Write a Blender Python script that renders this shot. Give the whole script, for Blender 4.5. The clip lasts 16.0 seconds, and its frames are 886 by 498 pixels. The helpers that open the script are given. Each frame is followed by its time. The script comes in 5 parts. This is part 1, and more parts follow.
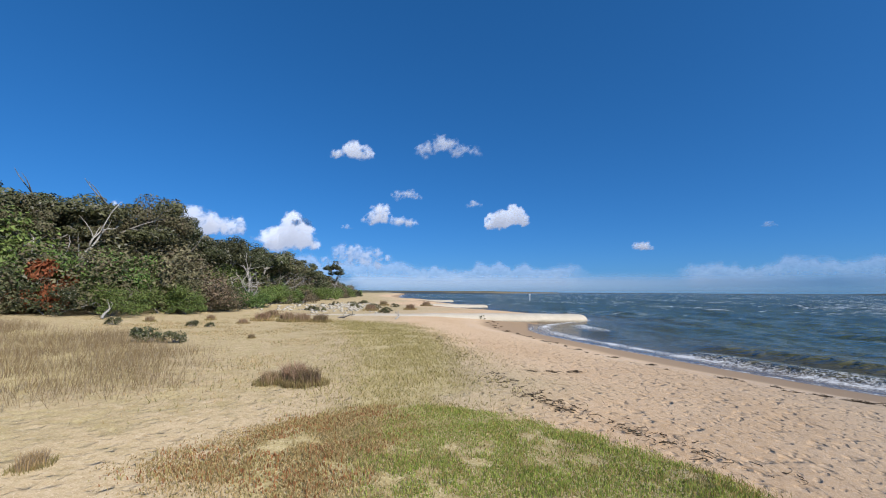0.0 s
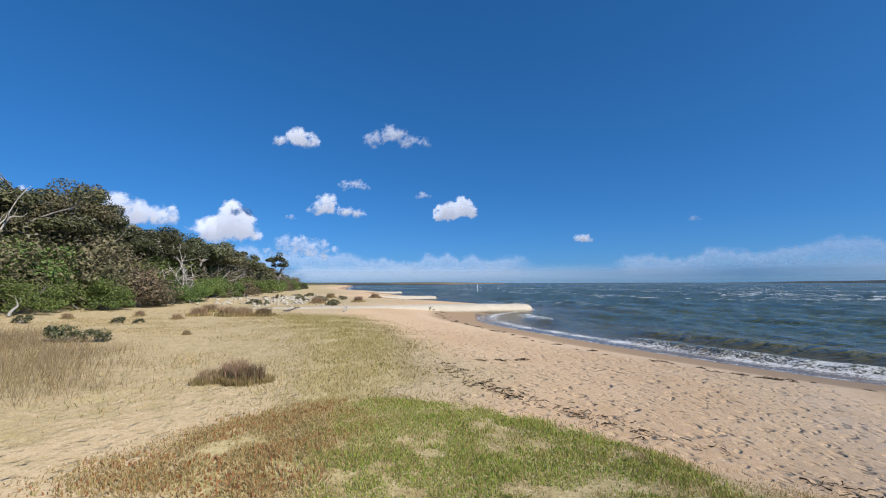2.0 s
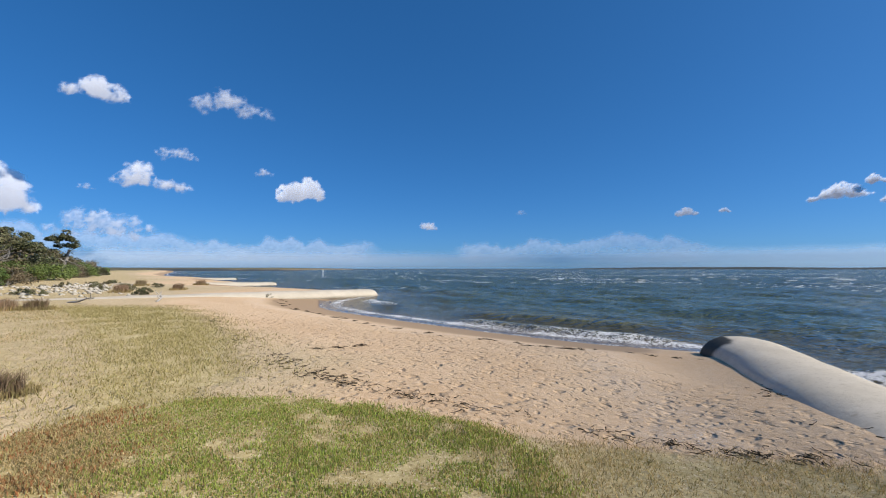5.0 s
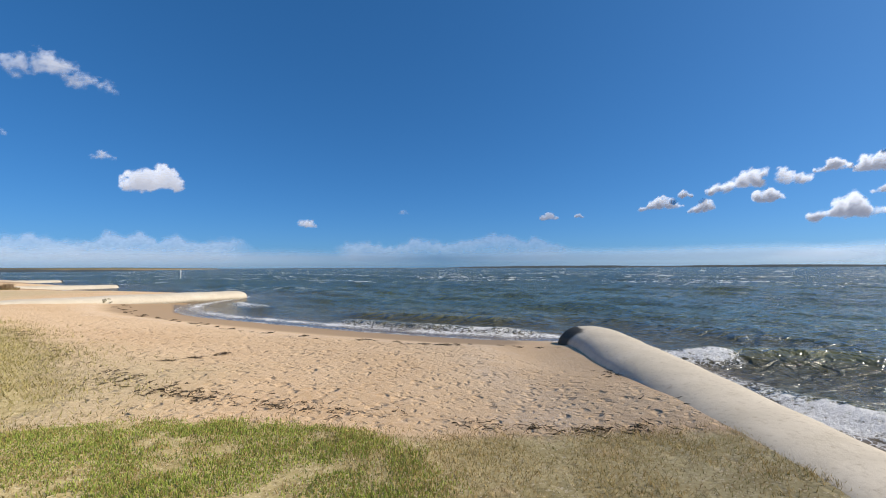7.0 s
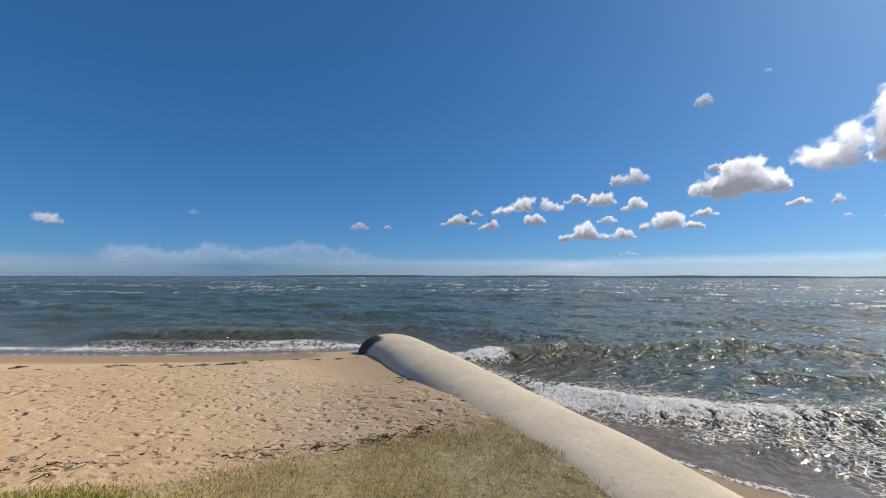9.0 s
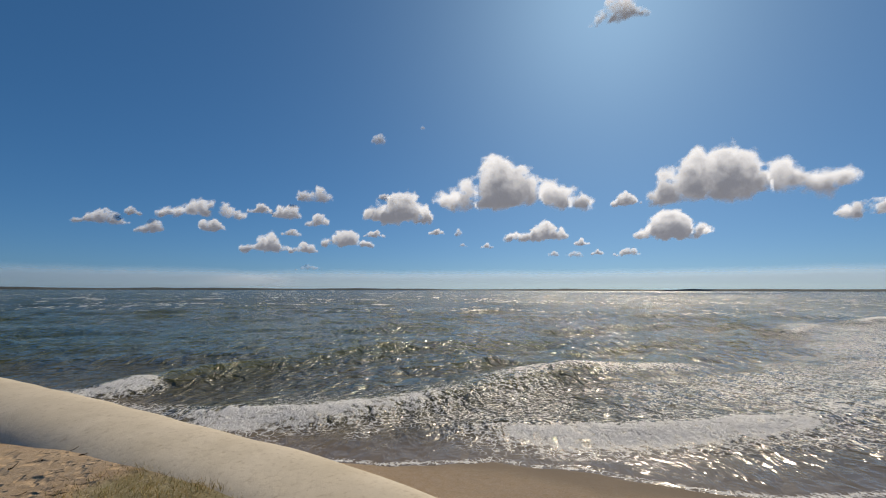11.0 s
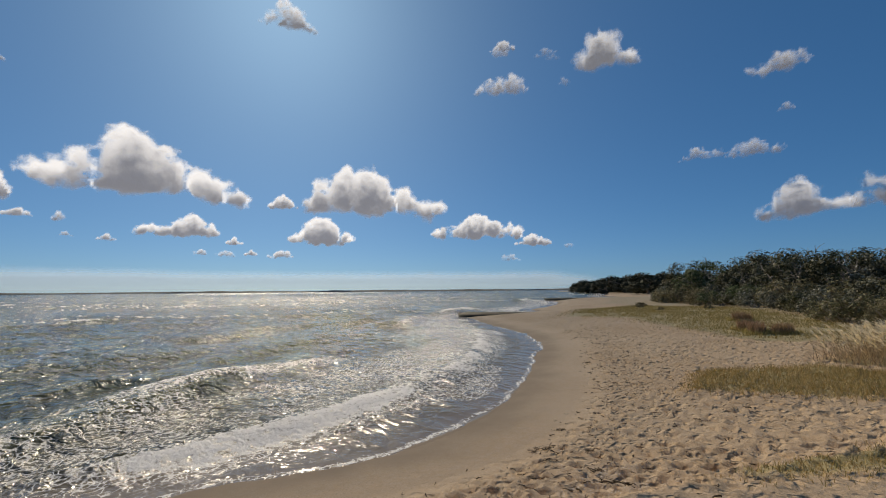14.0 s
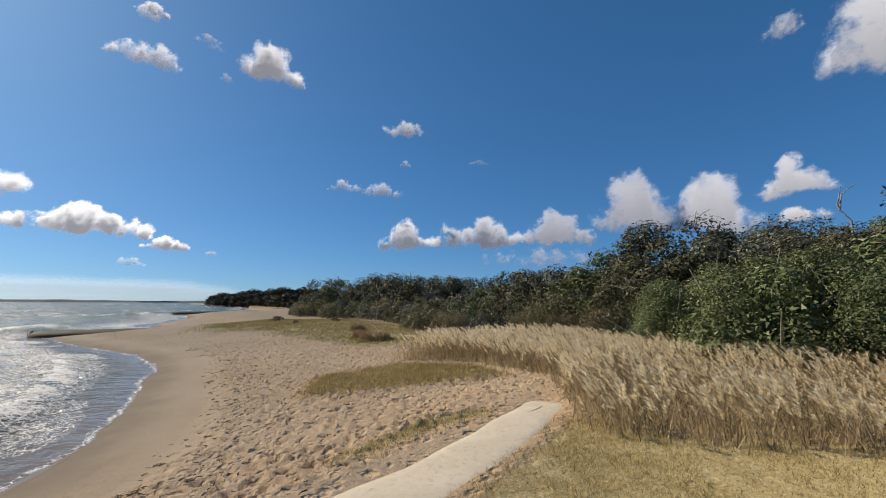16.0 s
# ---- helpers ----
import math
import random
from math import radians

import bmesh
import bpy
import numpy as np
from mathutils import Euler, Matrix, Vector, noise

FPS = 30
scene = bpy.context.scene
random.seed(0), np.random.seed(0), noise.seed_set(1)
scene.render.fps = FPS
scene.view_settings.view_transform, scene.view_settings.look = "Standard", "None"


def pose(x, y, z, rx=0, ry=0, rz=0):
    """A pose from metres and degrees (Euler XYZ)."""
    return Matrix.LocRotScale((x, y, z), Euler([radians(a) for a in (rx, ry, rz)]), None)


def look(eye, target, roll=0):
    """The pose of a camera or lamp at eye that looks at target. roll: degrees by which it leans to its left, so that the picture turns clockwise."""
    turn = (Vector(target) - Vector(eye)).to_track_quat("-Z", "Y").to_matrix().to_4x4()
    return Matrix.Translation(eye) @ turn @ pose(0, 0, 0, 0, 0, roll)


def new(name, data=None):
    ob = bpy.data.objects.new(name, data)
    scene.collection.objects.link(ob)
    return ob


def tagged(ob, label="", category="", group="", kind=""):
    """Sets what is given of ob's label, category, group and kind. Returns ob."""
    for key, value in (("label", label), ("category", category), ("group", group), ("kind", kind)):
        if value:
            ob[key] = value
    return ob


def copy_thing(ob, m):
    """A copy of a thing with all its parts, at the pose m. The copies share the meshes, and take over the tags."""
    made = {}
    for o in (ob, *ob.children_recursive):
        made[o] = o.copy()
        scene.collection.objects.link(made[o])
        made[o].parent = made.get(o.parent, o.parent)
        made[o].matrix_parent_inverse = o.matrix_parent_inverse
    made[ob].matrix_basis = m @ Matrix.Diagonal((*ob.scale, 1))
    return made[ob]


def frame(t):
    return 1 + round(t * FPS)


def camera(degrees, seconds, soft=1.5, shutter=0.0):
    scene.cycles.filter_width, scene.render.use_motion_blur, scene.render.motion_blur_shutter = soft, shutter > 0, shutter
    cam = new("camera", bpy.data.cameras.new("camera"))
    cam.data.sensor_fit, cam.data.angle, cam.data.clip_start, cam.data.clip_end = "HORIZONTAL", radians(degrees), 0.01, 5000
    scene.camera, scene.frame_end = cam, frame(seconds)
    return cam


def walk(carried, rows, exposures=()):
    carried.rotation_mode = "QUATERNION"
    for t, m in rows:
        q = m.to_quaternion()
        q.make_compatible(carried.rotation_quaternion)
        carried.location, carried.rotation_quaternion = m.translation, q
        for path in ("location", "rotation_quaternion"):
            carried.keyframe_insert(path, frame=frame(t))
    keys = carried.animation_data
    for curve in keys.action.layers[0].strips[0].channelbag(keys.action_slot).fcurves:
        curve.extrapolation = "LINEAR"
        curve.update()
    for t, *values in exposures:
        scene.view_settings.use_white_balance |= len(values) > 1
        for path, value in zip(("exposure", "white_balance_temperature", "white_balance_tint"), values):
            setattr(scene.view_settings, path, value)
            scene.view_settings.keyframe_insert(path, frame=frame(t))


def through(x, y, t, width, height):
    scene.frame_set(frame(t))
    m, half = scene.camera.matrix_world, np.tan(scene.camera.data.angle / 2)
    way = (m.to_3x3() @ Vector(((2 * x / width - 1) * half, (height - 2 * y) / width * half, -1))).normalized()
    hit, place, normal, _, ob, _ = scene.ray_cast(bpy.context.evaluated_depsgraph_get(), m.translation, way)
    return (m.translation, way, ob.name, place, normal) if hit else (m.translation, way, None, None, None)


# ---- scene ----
# ---------------------------------------------------------------- camera
EYE = 2.6
cam = camera(93.14, 16.0, soft=1.1)
# seconds, x, y, turn to the left from north, tilt up, lean
ROWS = [
    (0, -0.038, -0.120, 21.44, 5.90, 0.37),
    (0.5, -0.034, -0.103, 21.04, 5.90, 0.52),
    (1, -0.041, -0.098, 20.35, 5.54, 0.13),
    (1.5, -0.066, -0.087, 19.48, 5.16, 0.26),
    (2, -0.097, -0.085, 14.42, 4.74, -0.16),
    (2.5, -0.134, -0.071, 6.19, 4.08, -0.22),
    (3, -0.067, -0.060, 2.66, 3.91, -0.48),
    (3.5, -0.000, 0.000, -0.07, 3.60, -0.43),
    (6, 0.091, 0.027, -12.17, 2.36, -0.17),
    (6.5, 0.121, 0.046, -16.81, 2.51, -0.37),
    (7, 0.135, 0.090, -22.14, 2.60, -0.26),
    (7.5, 0.156, 0.119, -30.41, 2.89, -0.57),
    (8, 0.223, 0.119, -36.60, 3.22, -0.75),
    (8.5, 0.318, 0.112, -41.93, 3.54, 0.05),
    (9, 0.396, 0.088, -47.66, 3.82, 0.08),
    (9.5, 0.432, 0.090, -58.73, 4.19, 0.25),
    (10, 0.476, 0.076, -70.28, 4.72, 0.32),
    (12.5, 0.482, 0.078, -116.75, 5.84, -0.64),
    (13, 0.465, 0.061, -126.33, 5.62, -0.80),
    (13.5, 0.447, 0.091, -129.33, 5.70, -0.49),
    (14, 0.416, 0.128, -134.21, 5.70, -0.49),
    (14.5, 0.388, 0.164, -141.82, 5.90, -0.01),
    (15, 0.328, 0.149, -152.95, 6.35, 0.28),
    (15.5, 0.242, 0.098, -164.94, 7.04, 0.63),
    (16, 0.215, 0.068, -180.11, 7.49, 0.39),
]


def gaze(x, y, turn, tilt, lean):
    a, b = radians(turn), radians(tilt)
    ahead = Vector((-math.sin(a) * math.cos(b), math.cos(a) * math.cos(b), math.sin(b)))
    eye = Vector((x, y, EYE))
    return look(eye, eye + ahead, lean)


# seconds, stops, kelvin, tint
EXPOSURES = [(0.0, 0.05, 6800, 10), (3.0, 0.1, 7100, 10), (5.0, 0.1, 7200, 10), (7.0, 0.17, 7700, 10), (9.0, 0.0, 8200, 10), (10.2, -0.38, 8700, 10), (12.3, -0.4, 9300, 10), (14.5, -0.38, 9200, 10), (15.5, -0.2, 9100, 10), (16.0, 0.1, 9000, 10)]
walk(cam, [(t, gaze(x, y, a, b, c)) for t, x, y, a, b, c in ROWS], EXPOSURES)

# ---------------------------------------------------------------- light
SUN_TURN, SUN_HEIGHT = -112.5, 37.0
world = bpy.data.worlds.new("sky")
scene.world = world
world.use_nodes = True
wn = world.node_tree.nodes
wl = world.node_tree.links
sky = wn.new("ShaderNodeTexSky")
sky.sky_type = "NISHITA"
sky.sun_disc = False
sky.sun_elevation = radians(SUN_HEIGHT)
sky.sun_rotation = radians(-SUN_TURN)
sky.altitude = 0
sky.air_density = 0.6
sky.dust_density = 0.7
sky.ozone_density = 3.0
wn["Background"].inputs["Strength"].default_value = 0.137
# the clear, deep blue of a washed southern sky, with a gentler fall from horizon to zenith
soft = wn.new("ShaderNodeGamma")
soft.inputs["Gamma"].default_value = 0.65
tint = wn.new("ShaderNodeMix")
tint.data_type, tint.blend_type = "RGBA", "MULTIPLY"
tint.inputs["Factor"].default_value = 1.0
tint.inputs[7].default_value = (0.60, 1.02, 1.62, 1)
wl.new(sky.outputs["Color"], soft.inputs["Color"])
wl.new(soft.outputs["Color"], tint.inputs[6])
deep = wn.new("ShaderNodeHueSaturation")
deep.inputs["Saturation"].default_value = 1.14
wl.new(tint.outputs[2], deep.inputs["Color"])
wl.new(deep.outputs["Color"], wn["Background"].inputs["Color"])

sun_data = bpy.data.lights.new("sun", "SUN")
sun_data.energy = 4.2
sun_data.angle = radians(0.55)
sun_data.color = (1.0, 0.975, 0.95)
sun = new("sun", sun_data)
_a, _b = radians(SUN_TURN), radians(SUN_HEIGHT)
_to = Vector((-math.sin(_a) * math.cos(_b), math.cos(_a) * math.cos(_b), math.sin(_b)))
sun.matrix_world = look(_to * 100, (0, 0, 0))

# ---------------------------------------------------------------- tools
rng = np.random.default_rng(7)


def hash2(ix, iy, seed):
    n = (ix.astype(np.int64) * 374761393 + iy.astype(np.int64) * 668265263 + seed * 974711) & 0xFFFFFFFF
    n = ((n ^ (n >> 13)) * 1274126177) & 0xFFFFFFFF
    n = ((n ^ (n >> 16)) * 2246822519) & 0xFFFFFFFF
    return ((n ^ (n >> 15)) & 0xFFFFFF) / float(0xFFFFFF)


def noise2(x, y, seed=0):
    ix, iy = np.floor(x), np.floor(y)
    fx, fy = x - ix, y - iy
    fx, fy = fx * fx * (3 - 2 * fx), fy * fy * (3 - 2 * fy)
    a, b = hash2(ix, iy, seed), hash2(ix + 1, iy, seed)
    c, d = hash2(ix, iy + 1, seed), hash2(ix + 1, iy + 1, seed)
    return (a * (1 - fx) + b * fx) * (1 - fy) + (c * (1 - fx) + d * fx) * fy


def fbm(x, y, seed=0, octaves=4):
    total, amp, norm = 0, 1.0, 0
    for k in range(octaves):
        total = total + amp * noise2(x * 2.03**k + 17.3 * k, y * 2.03**k - 9.1 * k, seed + k)
        norm += amp
        amp *= 0.5
    return total / norm


def step(a, b, v):
    u = np.clip((v - a) / (b - a), 0, 1)
    return u * u * (3 - 2 * u)


def line_distance(x, y, line):
    """Distance to a polyline, and the way along it, 0 to its length."""
    best, along, run = np.full(np.shape(x), 1e9), np.zeros(np.shape(x)), 0.0
    for (ax, ay), (bx, by) in zip(line[:-1], line[1:]):
        dx, dy = bx - ax, by - ay
        size = math.hypot(dx, dy)
        u = np.clip(((x - ax) * dx + (y - ay) * dy) / size**2, 0, 1)
        d = np.hypot(x - ax - u * dx, y - ay - u * dy)
        near = d < best
        best, along = np.where(near, d, best), np.where(near, run + u * size, along)
        run += size
    return best, along


def inside(x, y, ring):
    odd = np.zeros(np.shape(x), bool)
    for (ax, ay), (bx, by) in zip(ring, ring[1:] + ring[:1]):
        if ay == by:
            continue
        cross = ((ay > y) != (by > y)) & (x < (bx - ax) * (y - ay) / (by - ay) + ax)
        odd ^= cross
    return odd


def region(x, y, ring, soft):
    """1 well inside a ring, 0 well outside it."""
    d, _ = line_distance(x, y, ring + ring[:1])
    d = np.where(inside(x, y, ring), d, -d)
    return step(-soft, soft, d)


def rounded(line, rounds=2):
    """A polyline with its corners cut."""
    for _ in range(rounds):
        out = [line[0]]
        for a, b in zip(line[:-1], line[1:]):
            out += [tuple(0.75 * p + 0.25 * q for p, q in zip(a, b)), tuple(0.25 * p + 0.75 * q for p, q in zip(a, b))]
        line = out + [line[-1]]
    return line


def mesh_of(name, verts, faces, material, smooth=True, **attributes):
    """A mesh from arrays of corners and of triangles or quads."""
    verts, faces = np.asarray(verts, np.float32), np.asarray(faces, np.int32)
    me = bpy.data.meshes.new(name)
    n, k = faces.shape
    me.vertices.add(len(verts))
    me.vertices.foreach_set("co", verts.ravel())
    me.loops.add(n * k)
    me.loops.foreach_set("vertex_index", faces.ravel())
    me.polygons.add(n)
    me.polygons.foreach_set("loop_start", np.arange(0, n * k, k, dtype=np.int32))
    if smooth:
        me.polygons.foreach_set("use_smooth", np.ones(n, bool))
    for key, values in attributes.items():
        me.attributes.new(key, "FLOAT", "POINT").data.foreach_set("value", np.asarray(values, np.float32))
    me.update(calc_edges=True)
    me.materials.append(material)
    return me


def joined(pieces):
    """Pieces of (corners, faces) as one."""
    vs, fs, n = [], [], 0
    for v, f in pieces:
        vs.append(v)
        fs.append(np.asarray(f) + n)
        n += len(v)
    return np.concatenate(vs), np.concatenate(fs)


def part(name, me, parent, label=""):
    ob = new(name, me)
    ob.parent = parent
    return tagged(ob, label)


def empty(name, x, y, z, turn=0.0, size=1.0):
    ob = new(name)
    ob.empty_display_size = 0.2
    ob.location, ob.rotation_euler, ob.scale = (x, y, z), (0, 0, turn), (size, size, size)
    return ob


# ---------------------------------------------------------------- materials
class Nodes:
    """A short way to write node materials."""

    def __init__(self, name):
        self.mat = bpy.data.materials.new(name)
        self.mat.use_nodes = True
        self.tree = self.mat.node_tree
        self.bsdf = self.tree.nodes["Principled BSDF"]
        self.out = self.tree.nodes["Material Output"]
        self.place = self.add("ShaderNodeTexCoord").outputs["Object"]

    def add(self, kind, **props):
        node = self.tree.nodes.new(kind)
        for key, value in props.items():
            setattr(node, key, value)
        return node

    def put(self, socket, value):
        if isinstance(value, bpy.types.NodeSocket):
            self.tree.links.new(value, socket)
        elif isinstance(value, tuple) and len(value) == 3 and socket.type == "RGBA":
            socket.default_value = (*value, 1)
        else:
            socket.default_value = value

    def noise(self, scale, detail=4.0, rough=0.55, at=None, stretch=None, distort=0.0):
        at = at or self.place
        if stretch:
            m = self.add("ShaderNodeMapping")
            self.put(m.inputs["Vector"], at)
            m.inputs["Scale"].default_value = stretch
            at = m.outputs["Vector"]
        node = self.add("ShaderNodeTexNoise")
        self.put(node.inputs["Vector"], at)
        node.inputs["Scale"].default_value = scale
        node.inputs["Detail"].default_value = detail
        node.inputs["Roughness"].default_value = rough
        node.inputs["Distortion"].default_value = distort
        return node.outputs["Fac"]

    def cells(self, scale, feature="F1", out="Distance", at=None):
        node = self.add("ShaderNodeTexVoronoi", feature=feature)
        self.put(node.inputs["Vector"], at or self.place)
        node.inputs["Scale"].default_value = scale
        return node.outputs[out]

    def ramp(self, value, low, high, a=0.0, b=1.0):
        node = self.add("ShaderNodeMapRange", interpolation_type="SMOOTHSTEP")
        self.put(node.inputs["Value"], value)
        for key, v in (("From Min", low), ("From Max", high), ("To Min", a), ("To Max", b)):
            self.put(node.inputs[key], v)
        return node.outputs["Result"]

    def math(self, op, a, b=0.0):
        node = self.add("ShaderNodeMath", operation=op)
        self.put(node.inputs[0], a)
        self.put(node.inputs[1], b)
        return node.outputs[0]

    def mix(self, fac, a, b):
        node = self.add("ShaderNodeMix", data_type="RGBA")
        self.put(node.inputs["Factor"], fac)
        self.put(node.inputs[6], a)
        self.put(node.inputs[7], b)
        return node.outputs[2]

    def attr(self, name):
        return self.add("ShaderNodeAttribute", attribute_name=name).outputs["Fac"]

    def bump(self, height, strength, distance, normal=None):
        node = self.add("ShaderNodeBump")
        self.put(node.inputs["Strength"], strength)
        node.inputs["Distance"].default_value = distance
        self.put(node.inputs["Height"], height)
        if normal:
            self.put(node.inputs["Normal"], normal)
        return node.outputs["Normal"]

    def set(self, **inputs):
        for key, value in inputs.items():
            self.put(self.bsdf.inputs[key.replace("_", " ")], value)
        return self


def sand_material():
    n = Nodes("beach_sand")
    wet, shell, grass, pale, wood = n.attr("wet"), n.attr("shell"), n.attr("grass"), n.attr("pale"), n.attr("wood")
    broad = n.noise(0.35, 5)
    fine = n.noise(9.0, 6, 0.7)
    grain = n.noise(160.0, 2, 0.6)
    base = n.mix(n.ramp(broad, 0.35, 0.65), (0.56, 0.37, 0.205), (0.64, 0.45, 0.27))
    base = n.mix(n.ramp(fine, 0.35, 0.75), base, (0.62, 0.45, 0.29))
    base = n.mix(pale, base, n.mix(n.ramp(fine, 0.3, 0.7), (0.46, 0.345, 0.195), (0.55, 0.43, 0.27)))
    litter = n.math("MULTIPLY", n.math("MULTIPLY", n.ramp(n.noise(13.0, 5, 0.7), 0.5, 0.64), pale), 0.6)
    base = n.mix(litter, base, (0.35, 0.26, 0.125))
    speck = n.noise(55.0, 3, 0.7)
    base = n.mix(n.ramp(speck, 0.56, 0.68, 0.0, 0.6), base, (0.80, 0.66, 0.48))
    base = n.mix(n.ramp(speck, 0.45, 0.32, 0.0, 0.6), base, (0.28, 0.17, 0.09))
    # broken shell, white and grey
    chips = n.ramp(n.cells(24.0), 0.34, 0.16)
    chip_tone = n.mix(n.noise(40.0, 2), (0.46, 0.40, 0.34), (0.80, 0.74, 0.66))
    cover = n.math("MULTIPLY", n.ramp(n.math("ADD", shell, n.math("MULTIPLY", n.noise(1.6, 4), 0.7)), 0.75, 1.15), n.ramp(chips, 0.2, 0.6, 0.15, 0.9))
    base = n.mix(cover, base, chip_tone)
    # dry turf between the blades
    turf = n.mix(n.ramp(n.noise(3.0, 5, 0.65), 0.35, 0.68), (0.35, 0.275, 0.115), (0.49, 0.395, 0.20))
    turf = n.mix(n.ramp(n.noise(30.0, 3), 0.5, 0.75), turf, (0.22, 0.155, 0.06))
    turf = n.mix(n.ramp(n.noise(38.0, 3, 0.6), 0.56, 0.66, 0.0, 0.8), turf, (0.64, 0.53, 0.36))
    lawn = n.ramp(n.math("ADD", grass, n.math("MULTIPLY", n.noise(2.2, 6, 0.7), 0.9)), 0.75, 1.15)
    base = n.mix(lawn, base, turf)
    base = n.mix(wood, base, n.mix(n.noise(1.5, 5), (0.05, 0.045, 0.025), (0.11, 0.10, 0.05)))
    # damp and wet sand
    damp = n.ramp(n.math("ADD", wet, n.math("MULTIPLY", n.noise(0.8, 3), 0.25)), 0.3, 0.62)
    base = n.mix(damp, base, (0.35, 0.235, 0.135))
    soaked = n.ramp(wet, 0.84, 0.98)
    base = n.mix(soaked, base, (0.155, 0.115, 0.08))
    specks = n.math("MULTIPLY", n.ramp(n.cells(6.5), 0.10, 0.05), n.ramp(n.noise(1.1, 3), 0.5, 0.62))
    base = n.mix(n.math("MULTIPLY", specks, 0.4), base, (0.07, 0.05, 0.03))
    rough = n.ramp(soaked, 0.0, 1.0, 0.92, 0.38)
    dry = n.math("MULTIPLY", n.ramp(damp, 0.0, 1.0, 1.0, 0.12), n.ramp(lawn, 0.0, 1.0, 1.0, 0.6))
    warp = n.add("ShaderNodeVectorMath", operation="ADD")
    bend = n.add("ShaderNodeTexNoise")
    n.put(bend.inputs["Vector"], n.place)
    bend.inputs["Scale"].default_value = 5.0
    swing = n.add("ShaderNodeVectorMath", operation="SCALE")
    n.put(swing.inputs[0], bend.outputs["Color"])
    swing.inputs["Scale"].default_value = 0.22
    n.put(warp.inputs[0], n.place)
    n.put(warp.inputs[1], swing.outputs[0])
    prints = n.math("ADD", n.ramp(n.cells(3.6, at=warp.outputs[0]), 0.08, 0.42), n.math("MULTIPLY", n.ramp(n.cells(7.0, at=warp.outputs[0]), 0.08, 0.4), 0.55))
    lumps = n.math("ADD", n.math("MULTIPLY", n.noise(6.0, 5, 0.65), 0.8), prints)
    lumps = n.math("MULTIPLY", lumps, n.attr("tread"))
    relief = n.math("MULTIPLY", n.math("ADD", lumps, n.math("MULTIPLY", grain, 0.08)), dry)
    n.set(Base_Color=base, Roughness=rough, Normal=n.bump(relief, 1.0, 0.052), Diffuse_Roughness=0.8)
    return n.mat


def water_material():
    n = Nodes("sea_water")
    depth, foam, far = n.attr("depth"), n.attr("foam"), n.attr("far")
    tone = n.mix(n.ramp(depth, 0.0, 0.35), (0.19, 0.145, 0.095), (0.085, 0.075, 0.035))
    tone = n.mix(n.ramp(depth, 0.3, 1.3), tone, (0.080, 0.098, 0.038))
    # light shining through raised crests is put in as an olive tone
    tone = n.mix(n.ramp(n.attr("lift"), 0.08, 0.30, 0.0, 0.6), tone, (0.17, 0.155, 0.05))
    patch = n.noise(0.02, 4, 0.6, stretch=(1.0, 2.5, 1.0))
    tone = n.mix(n.ramp(patch, 0.35, 0.7), tone, n.mix(n.ramp(depth, 0.5, 1.5), tone, (0.048, 0.066, 0.035)))
    small = n.noise(5.0, 3, 0.5, distort=0.4)
    chop = n.noise(1.2, 3, 0.5, stretch=(1.0, 1.9, 1.0), distort=0.6)
    swell = n.noise(0.12, 4, 0.6, stretch=(1.0, 2.2, 1.0))
    # foam: lacy sheets where it is thin, closed where it is thick
    warp = n.add("ShaderNodeVectorMath", operation="ADD")
    lace = n.cells(5.0, "DISTANCE_TO_EDGE", at=warp.outputs[0])
    bend = n.add("ShaderNodeTexNoise")
    n.put(bend.inputs["Vector"], n.place)
    bend.inputs["Scale"].default_value = 2.4
    n.put(warp.inputs[0], n.place)
    n.put(warp.inputs[1], bend.outputs["Color"])
    net = n.ramp(lace, 0.11, 0.02)
    froth = n.noise(7.0, 6, 0.75)
    thin = n.math("MULTIPLY", n.ramp(foam, 0.08, 0.5), n.math("MULTIPLY", net, n.ramp(froth, 0.35, 0.55)))
    thick = n.ramp(n.math("ADD", foam, n.math("MULTIPLY", n.math("SUBTRACT", froth, 0.5), 1.6)), 0.5, 0.8)
    white = n.math("MAXIMUM", thin, thick)
    caps = n.ramp(n.math("MULTIPLY", n.noise(0.5, 5, 0.7, stretch=(0.8, 2.2, 1.0)), n.ramp(n.noise(0.03, 3), 0.3, 0.65, 0.8, 1.08)), 0.595, 0.62)
    white = n.math("MAXIMUM", white, n.math("MULTIPLY", caps, far))
    calm = n.ramp(white, 0.0, 1.0, 0.85, 0.2)
    calm = n.math("MULTIPLY", calm, n.ramp(depth, 0.02, 0.3, 0.2, 1.0))
    near = n.bump(small, calm, 0.11)
    rough_near = n.bump(chop, n.math("MULTIPLY", calm, n.ramp(far, 0.0, 0.25, 0.75, 1.0)), 0.85, near)
    normal = n.bump(n.math("MULTIPLY", swell, far), 0.9, 1.4, n.bump(froth, n.math("MULTIPLY", white, 0.8), 0.12, rough_near))
    n.set(Base_Color=n.mix(white, tone, (0.80, 0.80, 0.78)), Roughness=n.ramp(white, 0.0, 1.0, n.ramp(far, 0.0, 1.0, 0.12, 0.24), 0.75), Specular_IOR_Level=0.54, IOR=1.333, Normal=normal)
    return n.mat


